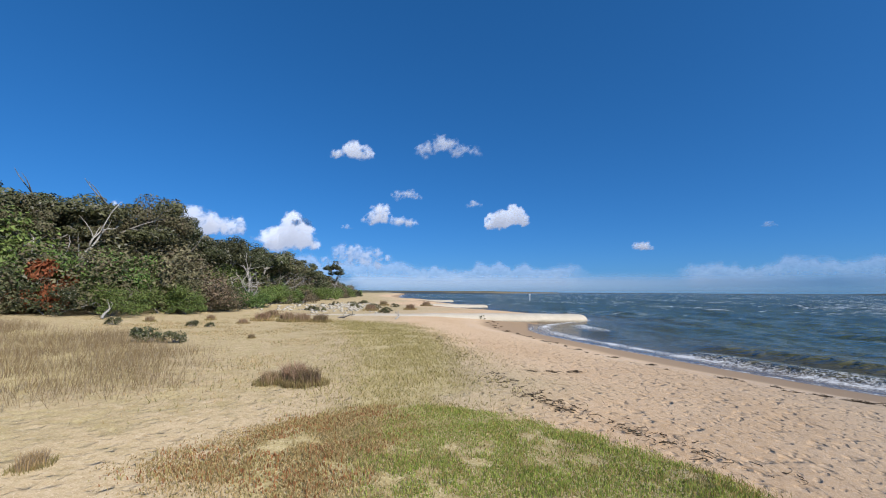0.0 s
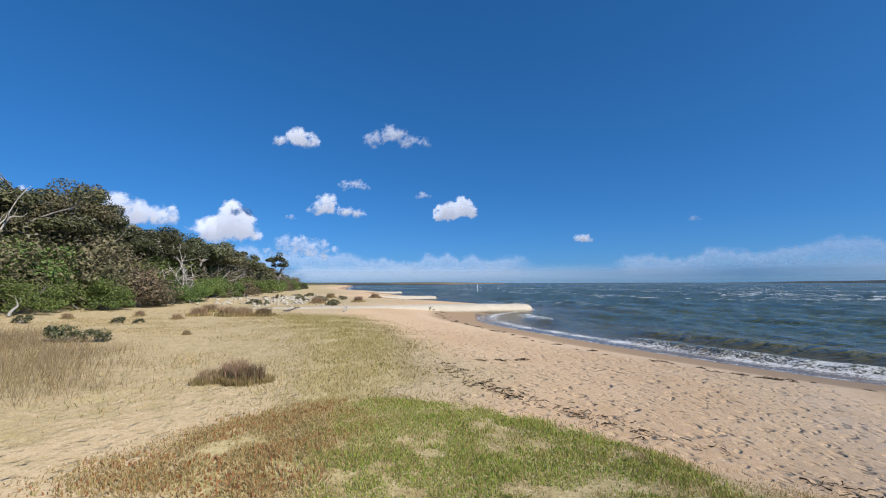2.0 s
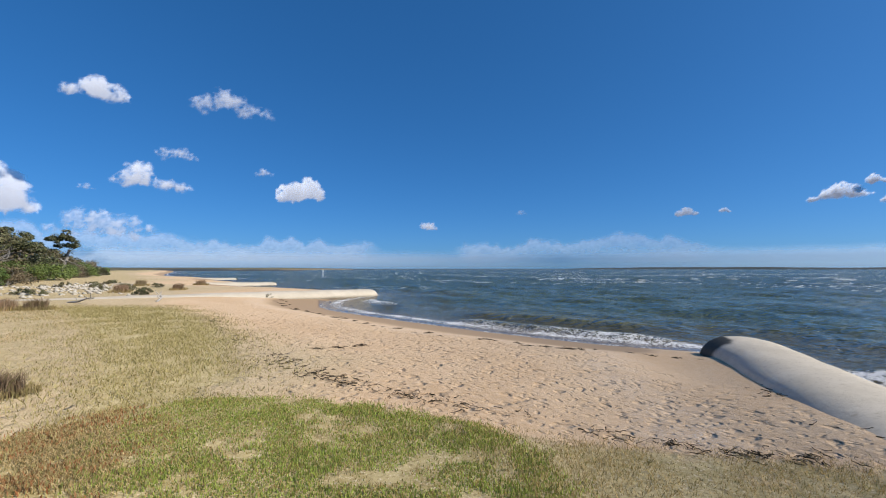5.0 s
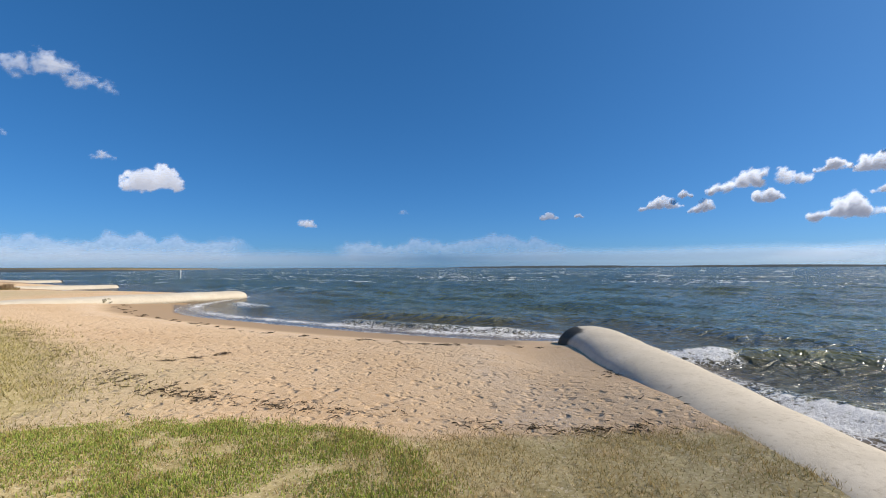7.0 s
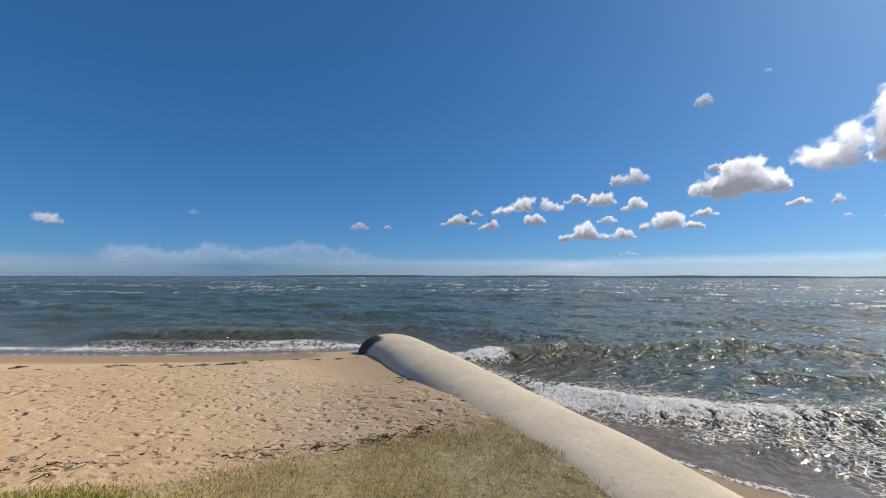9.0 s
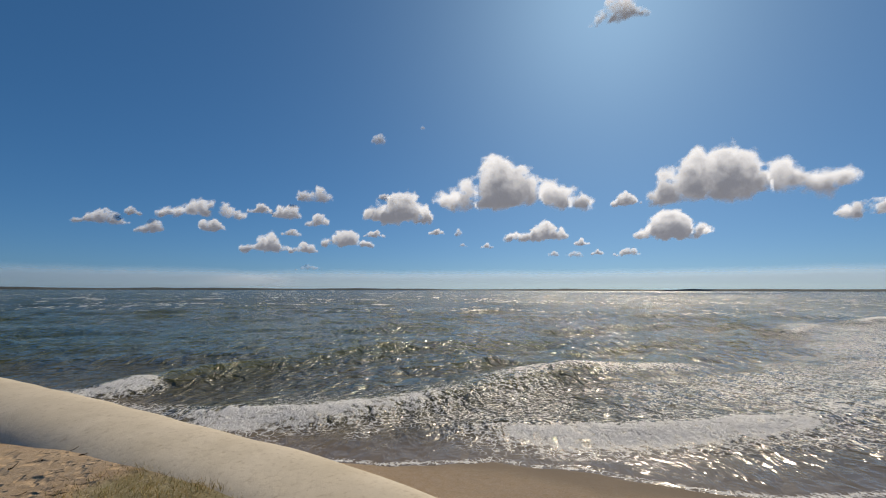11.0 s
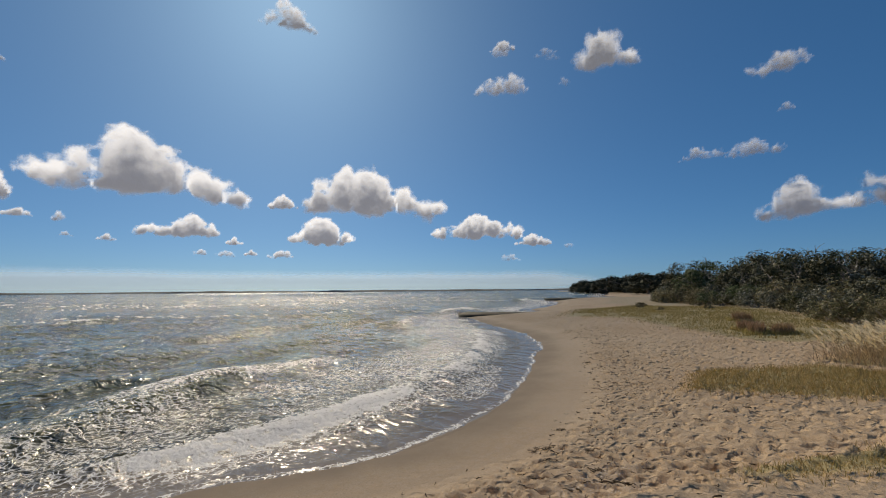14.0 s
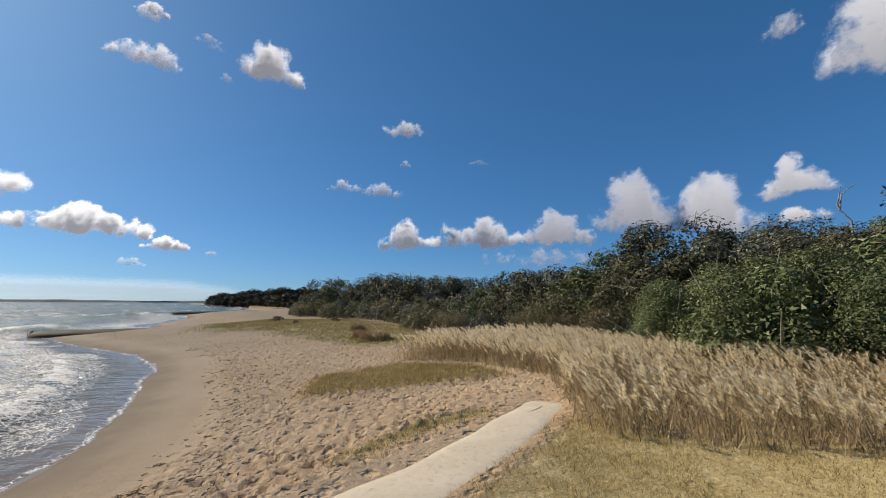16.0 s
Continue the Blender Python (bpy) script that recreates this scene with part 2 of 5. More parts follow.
def tube_material():
    n = Nodes("geotextile")
    wear, alga = n.attr("wear"), n.attr("alga")
    a = n.noise(1.1, 6, 0.65)
    base = n.mix(n.ramp(a, 0.3, 0.7), (0.545, 0.475, 0.365), (0.64, 0.565, 0.45))
    base = n.mix(n.ramp(n.noise(14.0, 5, 0.7), 0.5, 0.8), base, (0.40, 0.325, 0.235))
    streak = n.noise(3.0, 5, 0.7, stretch=(1.0, 1.0, 5.0))
    base = n.mix(n.ramp(n.math("ADD", wear, n.math("MULTIPLY", streak, 0.6)), 0.65, 1.25), base, (0.21, 0.17, 0.115))
    dark = n.ramp(n.math("ADD", alga, n.math("MULTIPLY", n.noise(2.6, 5, 0.7), 0.5)), 0.62, 1.0)
    base = n.mix(dark, base, n.mix(n.noise(8.0, 4), (0.03, 0.028, 0.02), (0.075, 0.068, 0.05)))
    weave = n.math("ADD", n.math("MULTIPLY", n.noise(220.0, 2), 0.2), n.noise(6.0, 5, 0.6))
    n.set(Base_Color=base, Roughness=n.ramp(dark, 0.0, 1.0, 0.9, 0.7), Specular_IOR_Level=0.15, Normal=n.bump(weave, 0.35, 0.03))
    return n.mat


def leaf_material(name, dark, light, odd=None, odd_share=0.0, rough=0.55, through=0.25):
    n = Nodes(name)
    rand = n.add("ShaderNodeNewGeometry").outputs["Random Per Island"]
    thing = n.add("ShaderNodeObjectInfo").outputs["Random"]
    tone = n.mix(rand, dark, light)
    shift = n.add("ShaderNodeHueSaturation")
    n.put(shift.inputs["Color"], tone)
    n.put(shift.inputs["Value"], n.ramp(thing, 0.0, 1.0, 0.75, 1.25))
    n.put(shift.inputs["Hue"], n.ramp(n.math("FRACT", n.math("MULTIPLY", thing, 7.3)), 0.0, 1.0, 0.485, 0.515))
    tone = shift.outputs["Color"]
    if odd:
        pick = n.math("FRACT", n.math("MULTIPLY", rand, 13.7))
        tone = n.mix(n.math("LESS_THAN", pick, odd_share), tone, odd)
    n.set(Base_Color=tone, Roughness=rough, Specular_IOR_Level=0.15)
    if through:
        t = n.add("ShaderNodeBsdfTranslucent")
        n.put(t.inputs["Color"], tone)
        m = n.add("ShaderNodeMixShader")
        m.inputs[0].default_value = through
        n.tree.links.new(n.bsdf.outputs[0], m.inputs[1])
        n.tree.links.new(t.outputs[0], m.inputs[2])
        n.tree.links.new(m.outputs[0], n.out.inputs["Surface"])
    return n.mat


def bark_material(name, dark, light):
    n = Nodes(name)
    a = n.noise(6.0, 6, 0.7, stretch=(3.0, 3.0, 0.6))
    n.set(Base_Color=n.mix(n.ramp(a, 0.3, 0.7), dark, light), Roughness=0.9, Normal=n.bump(a, 0.6, 0.02))
    return n.mat


def cloud_material():
    """Vapour lit by the sun from before or behind: soft and clear at its rim, denser where it is thick, its base shaded
    in its colour.
    """
    n = Nodes("cloud_vapour")
    thin, body, under, seed = n.attr("thin"), n.attr("body"), n.attr("under"), n.attr("seed")
    shift = n.add("ShaderNodeVectorMath", operation="ADD")
    spread = n.add("ShaderNodeCombineXYZ")
    n.put(spread.inputs[0], n.math("MULTIPLY", seed, 913.0))
    n.put(spread.inputs[2], n.math("MULTIPLY", seed, 377.0))
    n.put(shift.inputs[0], n.place)
    n.put(shift.inputs[1], spread.outputs[0])
    at = shift.outputs[0]
    fine = n.noise(0.035, 6, 0.6, at=at, distort=0.4)
    mass = n.math("ADD", body, n.math("MULTIPLY", n.math("SUBTRACT", fine, 0.5), n.math("MULTIPLY", n.ramp(thin, 0.0, 0.5, 0.4, 0.7), n.ramp(thin, 0.5, 0.65, 1.0, 0.1))))
    rim = n.ramp(thin, 0.0, 0.7, 0.50, 1.6)
    veil = n.math("MULTIPLY", n.ramp(mass, 0.0, rim), n.ramp(thin, 0.25, 0.8, 1.0, 0.5))
    # also grows towards the base, so self-shade there is put into the tone
    thick = n.ramp(n.math("ADD", n.math("MULTIPLY", mass, 0.42), n.math("MULTIPLY", under, 0.75)), 0.15, 1.0)
    heap = n.math("SUBTRACT", fine, n.math("MULTIPLY", n.cells(0.022, "SMOOTH_F1", at=at), 0.5))
    bump = n.bump(heap, n.ramp(thin, 0.0, 0.8, 0.32, 0.08), 20.0)
    d = n.add("ShaderNodeBsdfDiffuse")
    # shading of the front towards its base is mixed into the colour
    n.put(d.inputs["Color"], n.mix(under, (0.66, 0.67, 0.69), (0.36, 0.39, 0.45)))
    # light scatters inside the vapour: both sides take it from above
    def leaning(normal, share, up):
        part_of = n.add("ShaderNodeVectorMath", operation="SCALE")
        n.put(part_of.inputs[0], normal)
        part_of.inputs["Scale"].default_value = share
        sum_of = n.add("ShaderNodeVectorMath", operation="ADD")
        n.put(sum_of.inputs[0], part_of.outputs[0])
        sum_of.inputs[1].default_value = (0, 0, up)
        unit = n.add("ShaderNodeVectorMath", operation="NORMALIZE")
        n.put(unit.inputs[0], sum_of.outputs[0])
        return unit.outputs[0]

    n.put(d.inputs["Normal"], leaning(bump, 0.45, 0.65))
    t = n.add("ShaderNodeBsdfTranslucent")
    n.put(t.inputs["Normal"], leaning(n.add("ShaderNodeNewGeometry").outputs["Normal"], 0.5, -0.65))
    n.put(t.inputs["Color"], n.mix(thick, (0.82, 0.85, 0.90), (0.18, 0.19, 0.22)))
    both = n.add("ShaderNodeAddShader")
    clear = n.add("ShaderNodeBsdfTransparent")
    whole = n.add("ShaderNodeMixShader")
    n.put(whole.inputs[0], veil)
    n.tree.links.new(d.outputs[0], both.inputs[0])
    n.tree.links.new(t.outputs[0], both.inputs[1])
    n.tree.links.new(clear.outputs[0], whole.inputs[1])
    n.tree.links.new(both.outputs[0], whole.inputs[2])
    n.tree.links.new(whole.outputs[0], n.out.inputs["Surface"])
    return n.mat


def plain_material(name, a, b, scale, rough=0.85, bump=0.3):
    n = Nodes(name)
    v = n.noise(scale, 5, 0.65)
    n.set(Base_Color=n.mix(n.ramp(v, 0.3, 0.7), a, b), Roughness=rough, Normal=n.bump(v, bump, 0.02))
    return n.mat


SAND = sand_material()
WATER = water_material()
TUBE = tube_material()
CLOUD = cloud_material()
BARK = bark_material("grey_bark", (0.15, 0.13, 0.11), (0.42, 0.385, 0.335))
DEAD = bark_material("bleached_wood", (0.30, 0.27, 0.23), (0.56, 0.52, 0.46))
LEAF_DARK = leaf_material("banksia_leaf", (0.05, 0.058, 0.024), (0.155, 0.16, 0.078), (0.24, 0.23, 0.17), 0.10, 0.5, 0.12)
LEAF_OLIVE = leaf_material("tea_tree_leaf", (0.10, 0.097, 0.048), (0.26, 0.24, 0.13), (0.19, 0.15, 0.10), 0.15, 0.55, 0.2)
LEAF_GREEN = leaf_material("wattle_leaf", (0.08, 0.13, 0.032), (0.23, 0.31, 0.09), (0.20, 0.22, 0.10), 0.12, 0.5, 0.18)
# dark southern leaf; shade of the backlit crowns is put into its colour
LEAF_SOUTH_DARK = leaf_material("southern_dark_leaf", (0.036, 0.041, 0.021), (0.122, 0.122, 0.066), (0.24, 0.23, 0.17), 0.08, 0.6, 0.10)
LEAF_BOOBIALLA = leaf_material("boobialla_leaf", (0.055, 0.076, 0.032), (0.175, 0.208, 0.095), (0.30, 0.31, 0.20), 0.08, 0.6, 0.14)
LEAF_SALTBUSH = leaf_material("silver_leaf", (0.050, 0.056, 0.036), (0.19, 0.20, 0.145), (0.36, 0.37, 0.31), 0.16, 0.6, 0.10)
LEAF_FAR = leaf_material("far_leaf", (0.035, 0.042, 0.028), (0.075, 0.082, 0.055), None, 0.0, 0.8, 0.0)
LEAF_RUST = leaf_material("dead_leaf", (0.36, 0.13, 0.045), (0.60, 0.27, 0.11))
LEAF_BROWN = leaf_material("withered_twig", (0.15, 0.115, 0.07), (0.30, 0.24, 0.15))
# ---------------------------------------------------------------- plan of the shore
SHORE = rounded([
    (-450, 900), (-200, 400), (-110, 210), (-75, 150), (-55, 122), (-41, 109), (-44, 100), (-36, 90), (-28, 80),
    (-20, 72), (-25, 69), (-24, 63), (-18, 56), (-9, 50), (-4, 46), (-2.6, 42.5), (-4.6, 38), (-5.5, 34), (-5.2, 30.5),
    (-3.8, 27), (-1.8, 24.2), (1.7, 19.8), (4.7, 16.3), (7.5, 13.6), (9.6, 12.4), (10.3, 11.2), (9.3, 8.4), (8.2, 5.2), (7.5, 3.0),
    (7.2, 1.4), (7.5, -0.4), (7.1, -2.0), (6.3, -3.6), (6.1, -5.2), (6.6, -7.5), (8.6, -11.5), (12, -17.3),
    (14.8, -20.4), (19, -23), (24, -26.5), (29.5, -30.6), (27, -36), (27, -42), (33, -46), (37, -60), (49, -82),
    (56.5, -89), (50, -97), (48, -110), (60, -140), (74, -156), (110, -240), (190, -380), (420, -700)], 1)
LAND = SHORE + [(420, -4800), (-4800, -4800), (-4800, 4800), (-450, 4800)]


def shore_distance(x, y):
    """Metres inland from the water's edge; negative at sea."""
    d, _ = line_distance(x, y, SHORE)
    return np.where(inside(x, y, LAND), d, -d)


# crest of the near tube, from its tip to the landward end
NEAR_TUBE = [(9.6, 11.3, 0.74), (8.65, 9.1, 0.84), (7.32, 6.75, 0.88), (6.1, 4.4, 0.90), (4.86, 2.1, 0.92), (3.85, 0.6, 0.93), (2.2, -1.9, 0.92), (0.4, -4.3, 0.905), (-0.6, -5.7, 0.90), (-1.9, -8.1, 0.89)]


PROFILE_D = [-900, -200, -60, -20, -8, -3, -1, 0, 1, 2.5, 4.5, 7, 10, 20, 30, 50, 90, 300, 900]
PROFILE_Z = [-14, -8, -4, -1.6, -0.75, -0.32, -0.12, 0.0, 0.13, 0.30, 0.58, 0.80, 0.90, 1.0, 1.3, 3.0, 4.0, 6, 9]


def dents(x, y, cell, depth, seed):
    """Footprints: one oval hollow with a pushed-up rim in each cell."""
    z = np.zeros(np.shape(x))
    ix, iy = np.floor(x / cell), np.floor(y / cell)
    for i in (-1, 0, 1):
        for j in (-1, 0, 1):
            gx, gy = ix + i, iy + j
            px = (gx + hash2(gx, gy, seed)) * cell
            py = (gy + hash2(gx, gy, seed + 1)) * cell
            a = hash2(gx, gy, seed + 2) * 6.283
            u, v = x - px, y - py
            p, q = u * np.cos(a) + v * np.sin(a), v * np.cos(a) - u * np.sin(a)
            r = np.sqrt((p / (0.36 * cell)) ** 2 + (q / (0.22 * cell)) ** 2)
            strength = 0.4 + 0.8 * hash2(gx, gy, seed + 3)
            z += strength * (-np.exp(-(r**2) * 1.5) + 0.45 * np.exp(-((r - 1.5) ** 2) * 4))
    return z * depth


def damp_width(y):
    """How far the sand is smooth and damp above the water."""
    return 2.1 + 2.4 * step(3, 12, y)


def trodden(d, y):
    w = damp_width(y)
    return step(w * 0.85, w * 1.25, d) * (1 - step(16, 28, d))


GREEN = [(-3.9, 3.9), (-3.4, 5.2), (-2.6, 5.8), (-1.4, 5.75), (-0.2, 5.4), (0.9, 4.75), (1.5, 3.9), (1.3, 2.9), (0.5, 2.1), (-1.5, 2.2), (-3.2, 2.7)]
TURF = [(0.6, 4.8), (1.6, 4.6), (2.7, 4.35), (3.8, 3.8), (4.9, 3.2), (4.9, 2.0), (4.2, 0.9), (2.6, -0.8), (0.4, -3.4), (-1.7, -6.6), (-5, -5.6), (-5.5, -1), (-2, 1.5), (1.2, 2.5)]
LAWN = [(-2.5, 5.7), (-2.3, 7.2), (-4.0, 11), (-6.3, 15.2), (-10.3, 20.6), (-15, 21), (-13.1, 17.9), (-9, 13), (-6.2, 9.5), (-4.6, 6.6), (-3.7, 5.2)]
WEEDS = [(-8.4, 3.4), (-7.3, 5.3), (-10.5, 8.0), (-15.5, 9.8), (-22, 8.2), (-20, 3), (-12, 2)]
SOUTH_LAWN = [(16.6, -28.0), (18.4, -34.3), (18.1, -45), (8.2, -43), (0.8, -25), (0.6, -18.5), (3.4, -17.5), (11.5, -27)]
SOUTH_MOUND = [(3.2, -9.5), (3.5, -11.2), (1.5, -12.5), (-0.8, -11.6), (-1.4, -10.2), (1.2, -9.5)]
BANK = [(1.3, -4.6), (0.4, -5.8), (-0.7, -7.0), (-0.2, -7.1), (0.9, -6.0), (1.7, -4.9)]
NORTH_FLAT = [(-7, 10), (-9, 14), (-14, 18.5), (-20, 22), (-23, 14), (-16, 10.2), (-11, 8.6)]


def ground_height(x, y, fine=True):
    x, y = np.asarray(x, float), np.asarray(y, float)
    d = shore_distance(x, y)
    z = np.interp(d, PROFILE_D, PROFILE_Z)
    z = z + step(6, 14, d) * 0.16 * (fbm(x / 5.0, y / 5.0, 3) - 0.5) + step(18, 35, d) * 2.2 * (fbm(x / 17.0, y / 17.0, 5) - 0.5)
    z = z + 0.10 * region(x, y, GREEN, 0.5) + 0.05 * region(x, y, TURF, 0.4) + 0.10 * region(x, y, SOUTH_MOUND, 0.5)
    q, along = line_distance(x, y, [p[:2] for p in NEAR_TUBE])
    bank = (np.interp(along, [0, 2, 5, 8, 10.5], [0.40, 0.46, 0.60, 0.80, 0.895]) - np.interp(along, [8, 11], [0.11, 0.035]) * np.clip(q - 0.42, 0, 9)) * step(0.0, 2.2, along)
    beside = (y - 11.5) * (9.3 - 4.0) - (x - 9.3) * (11.5 - 0.5) > 0
    z = np.where(beside & (along > 0.01), 0.07 * np.logaddexp(z / 0.07, bank / 0.07), z)
    z = z - 0.16 * np.exp(-((q / 0.4) ** 2)) * step(0.3, 1.0, along) * (1 - 0.55 * step(8, 11, along))
    if fine:
        near = (1 - step(25, 45, np.hypot(x, y))) * step(0.5, 1.1, q) * (1 - 0.4 * step(9, 11.5, d) * step(1, 5, y))
        z = z + near * trodden(d, y) * (1 - 0.9 * np.maximum(region(x, y, GREEN, 0.4), region(x, y, TURF, 0.4))) * ((0.22 + 1.9 * (y < -1)) * dents(x, y, 0.31, 0.027, 11) + 1.6 * (y < -1) * dents(x - 1.7, y, 0.2, 0.022, 15) + (0.25 + 0.2 * (y < -1)) * dents(x + 3.1, y, 0.6, 0.034, 21) + 0.035 * (fbm(x / 0.5, y / 0.5, 9) - 0.5))
    return z


def polar(radii, angles, cx=0.2, cy=0.0):
    r, a = np.meshgrid(radii, angles, indexing="ij")
    n, m = r.shape
    k = np.arange(n * m).reshape(n, m)
    faces = np.stack([k[:-1, :-1], k[1:, :-1], k[1:, 1:], k[:-1, 1:]], -1).reshape(-1, 4)
    return cx + (r * np.cos(a)).ravel(), cy + (r * np.sin(a)).ravel(), faces


def grown(a, b, ratio):
    return a * np.exp(np.arange(0, math.log(b / a), ratio))


# ---------------------------------------------------------------- ground
def build_ground():
    radii = np.concatenate([[0.02], grown(0.4, 2.5, 0.022), grown(2.5, 18, 0.0085), grown(18, 32, 0.0132), grown(32, 4800, 0.06), [4850]])
    # finer towards the trodden southern beach
    turns = np.concatenate([np.linspace(-115, -40, 226), np.linspace(-40, 245, 428)[1:]])
    x, y, faces = polar(radii, np.radians(turns))
    d = shore_distance(x, y)
    z = ground_height(x, y)
    wobble = 1.2 * (fbm(x / 2.5, y / 2.5, 31) - 0.5)
    grass = np.maximum.reduce([
        0.95 * region(x, y, GREEN, 0.4), 0.72 * region(x, y, TURF, 0.5), 0.9 * region(x, y, LAWN, 1.5), 0.75 * region(x, y, WEEDS, 1.5),
        1.0 * region(x, y, SOUTH_LAWN, 1.2), 0.85 * region(x, y, SOUTH_MOUND, 0.4), 0.8 * region(x, y, BANK, 0.3), 0.45 * region(x, y, NORTH_FLAT, 2.0),
        0.8 * region(x, y, REED_BED, 0.6), 0.8 * step(24, 32, d), 0.50 * step(9, 14, d) * (y > 0)])
    wet = (1 - step(0.3, damp_width(y) * 1.3, d + 0.5 * wobble)) * np.where(d < 0.2, 1, 0.42 + 0.58 * step(0, 6, y))
    wet = np.minimum(wet, np.where(d < 0.12 + 0.38 * step(0, 6, y) + 0.3 * wobble, 1.0, 0.84))
    beside, _ = line_distance(x, y, [p[:2] for p in NEAR_TUBE])
    wet = np.where(d < 0.2, wet, wet * (1 - 0.9 * step(3.2, 1.4, beside)))
    north = step(-1, 3, y)
    shell = np.exp(-((d + wobble - 4.6) / 1.5) ** 2) * (0.32 + 0.3 * north)
    shell = np.maximum(shell, 0.7 * np.exp(-(((x - 2.6) / 1.2) ** 2 + ((y + 4.6) / 1.3) ** 2)))
    shell = np.maximum(shell, 0.4 * np.exp(-(((x - 6.8) / 0.8) ** 2 + ((y - 8.6) / 1.8) ** 2)))
    pale = step(8, 10.5, d + wobble)
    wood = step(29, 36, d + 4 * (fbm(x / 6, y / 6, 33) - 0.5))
    tread = (0.85 + 0.4 * step(0, -3, y)) * np.where(d < 14, 0.08 + 0.92 * trodden(d, y), 1.0) * (1 - 0.5 * np.maximum(region(x, y, GREEN, 0.4), region(x, y, TURF, 0.4)))
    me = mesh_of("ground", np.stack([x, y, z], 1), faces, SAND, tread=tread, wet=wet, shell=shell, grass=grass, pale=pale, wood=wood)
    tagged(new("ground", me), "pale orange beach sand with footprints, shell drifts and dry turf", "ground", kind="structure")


# ---------------------------------------------------------------- sea
CRESTS = [  # line from end to end, height, width in front, foam, how far the foam dies along it
    ([(10.2, 7.6), (9.3, 5.8), (8.8, 4.2), (9.1, 2.8), (10.0, 1.2), (11.2, -0.4), (12.4, -2.1), (14.0, -4.2), (15.4, -7.0)], 0.24, 0.55, 0.74, 0.8),
    ([(10.4, 9.4), (11.4, 8.2), (13.3, 7.2), (15.2, 5.9), (17.6, 4.6), (21, 1)], 0.28, 0.6, 0.10, 0.7),
    ([(9.9, 10.2), (10.6, 9.0), (11.3, 8.2), (12.2, 7.7)], 0.12, 0.5, 0.7, 0.0),
    ([(8.7, 0.9), (8.3, -0.8), (8.3, -2.6), (8.6, -4.6), (9.2, -6.4), (9.9, -8.6)], 0.12, 0.45, 0.78, 0.0),
    # foam on this sparkling crest partly stands in for sun glitter
    ([(11.2, 0.6), (12.1, -0.9), (14.0, -2.8), (14.4, -5.8), (15.4, -10.0)], 0.10, 0.9, 0.50, 0.0),
    ([(9.3, -6.4), (9.6, -9.0), (12.4, -13.5), (15.5, -17.5), (19, -20)], 0.16, 0.5, 0.7, 0.0),
    ([(10.6, 13.0), (7.6, 15.6), (5.2, 18.2), (2.2, 21.8)], 0.20, 0.5, 0.55, 0.5),
    ([(12.8, 15.8), (9.4, 18.2), (6.0, 21.6), (3.4, 25.5)], 0.22, 0.7, 0.12, 0.0),
    ([(0.2, 29.0), (-1.6, 32.5), (-2.4, 36)], 0.14, 0.5, 0.6, 0.0),
    ([(24, -18), (28, -23), (33, -27.5)], 0.25, 0.8, 0.5, 0.0),
    ([(33, -30), (36, -35), (40, -46)], 0.3, 0.9, 0.7, 0.0),
    ([(57, -80), (62, -88), (66, -96)], 0.45, 1.5, 0.8, 0.0),
]


def water_height(x, y, d):
    """Height and foam of the sea's surface, and how far breakers lift it."""
    z, lift, wind = np.zeros(np.shape(x)), np.zeros(np.shape(x)), radians(205)
    out = np.hypot(x, y)
    calm = step(0.3, 9, -d)
    gen = np.random.default_rng(4)
    for k in range(20):
        size = 0.6 * 1.16**k
        a = wind + gen.normal(0, 0.42)
        phase = gen.uniform(0, 6.28) + 1.6 * fbm(x / (size * 4), y / (size * 4), 50 + k, 2)
        seen = 1 - step(10, 26, out * 0.012 * 10 / size * 2.2)
        s = np.sin((x * np.cos(a) + y * np.sin(a)) * 2 * math.pi / size + phase)
        z = z + seen * size * 0.0105 * (1.4 * np.exp(s - 1) - 0.6)
    z = z * calm * (0.55 + 0.9 * fbm(x / 14, y / 14, 77, 3))
    foam = step(0.17, 0.30, z) * step(14, 40, -d) * step(0.45, 0.6, fbm(x / 2.5, y / 6, 81, 3)) * 0.9
    for line, high, wide, froth, fade in CRESTS:
        line = rounded(line, 2)
        q, along = line_distance(x, y, line)
        total = sum(math.hypot(b[0] - a[0], b[1] - a[1]) for a, b in zip(line[:-1], line[1:]))
        ends = step(0, 0.22 * total, along) * (1 - step(0.78 * total, total, along))
        sea_side = d < np.interp(along, np.linspace(0, total, 40), shore_distance(*np.array([point_on(line, s) for s in np.linspace(0, total, 40)]).T))
        bump = np.where(sea_side, np.exp(-((q / (wide * 2.4)) ** 2)), np.exp(-((q / wide) ** 2)))
        ragged = 0.75 + 0.5 * fbm(x / 1.3, y / 1.3, 90, 3)
        z = z + high * bump * ends * ragged
        lift = lift + high * bump * ends
        spill = np.where(sea_side, np.exp(-((q / 0.35) ** 2)), np.exp(-((q / (0.4 + 0.7 * froth)) ** 2)))
        froth = froth * (1 - fade * step(0.3, 0.62, along / total))
        foam = np.maximum(foam, froth * 1.25 * spill * ends * (0.45 + 1.0 * fbm(x / 0.8, y / 0.8, 95, 4)))
    return z, foam, lift


def point_on(line, s):
    for a, b in zip(line[:-1], line[1:]):
        size = math.hypot(b[0] - a[0], b[1] - a[1])
        if s <= size:
            break
        s -= size
    u = min(1, s / size)
    return (a[0] + (b[0] - a[0]) * u, a[1] + (b[1] - a[1]) * u)


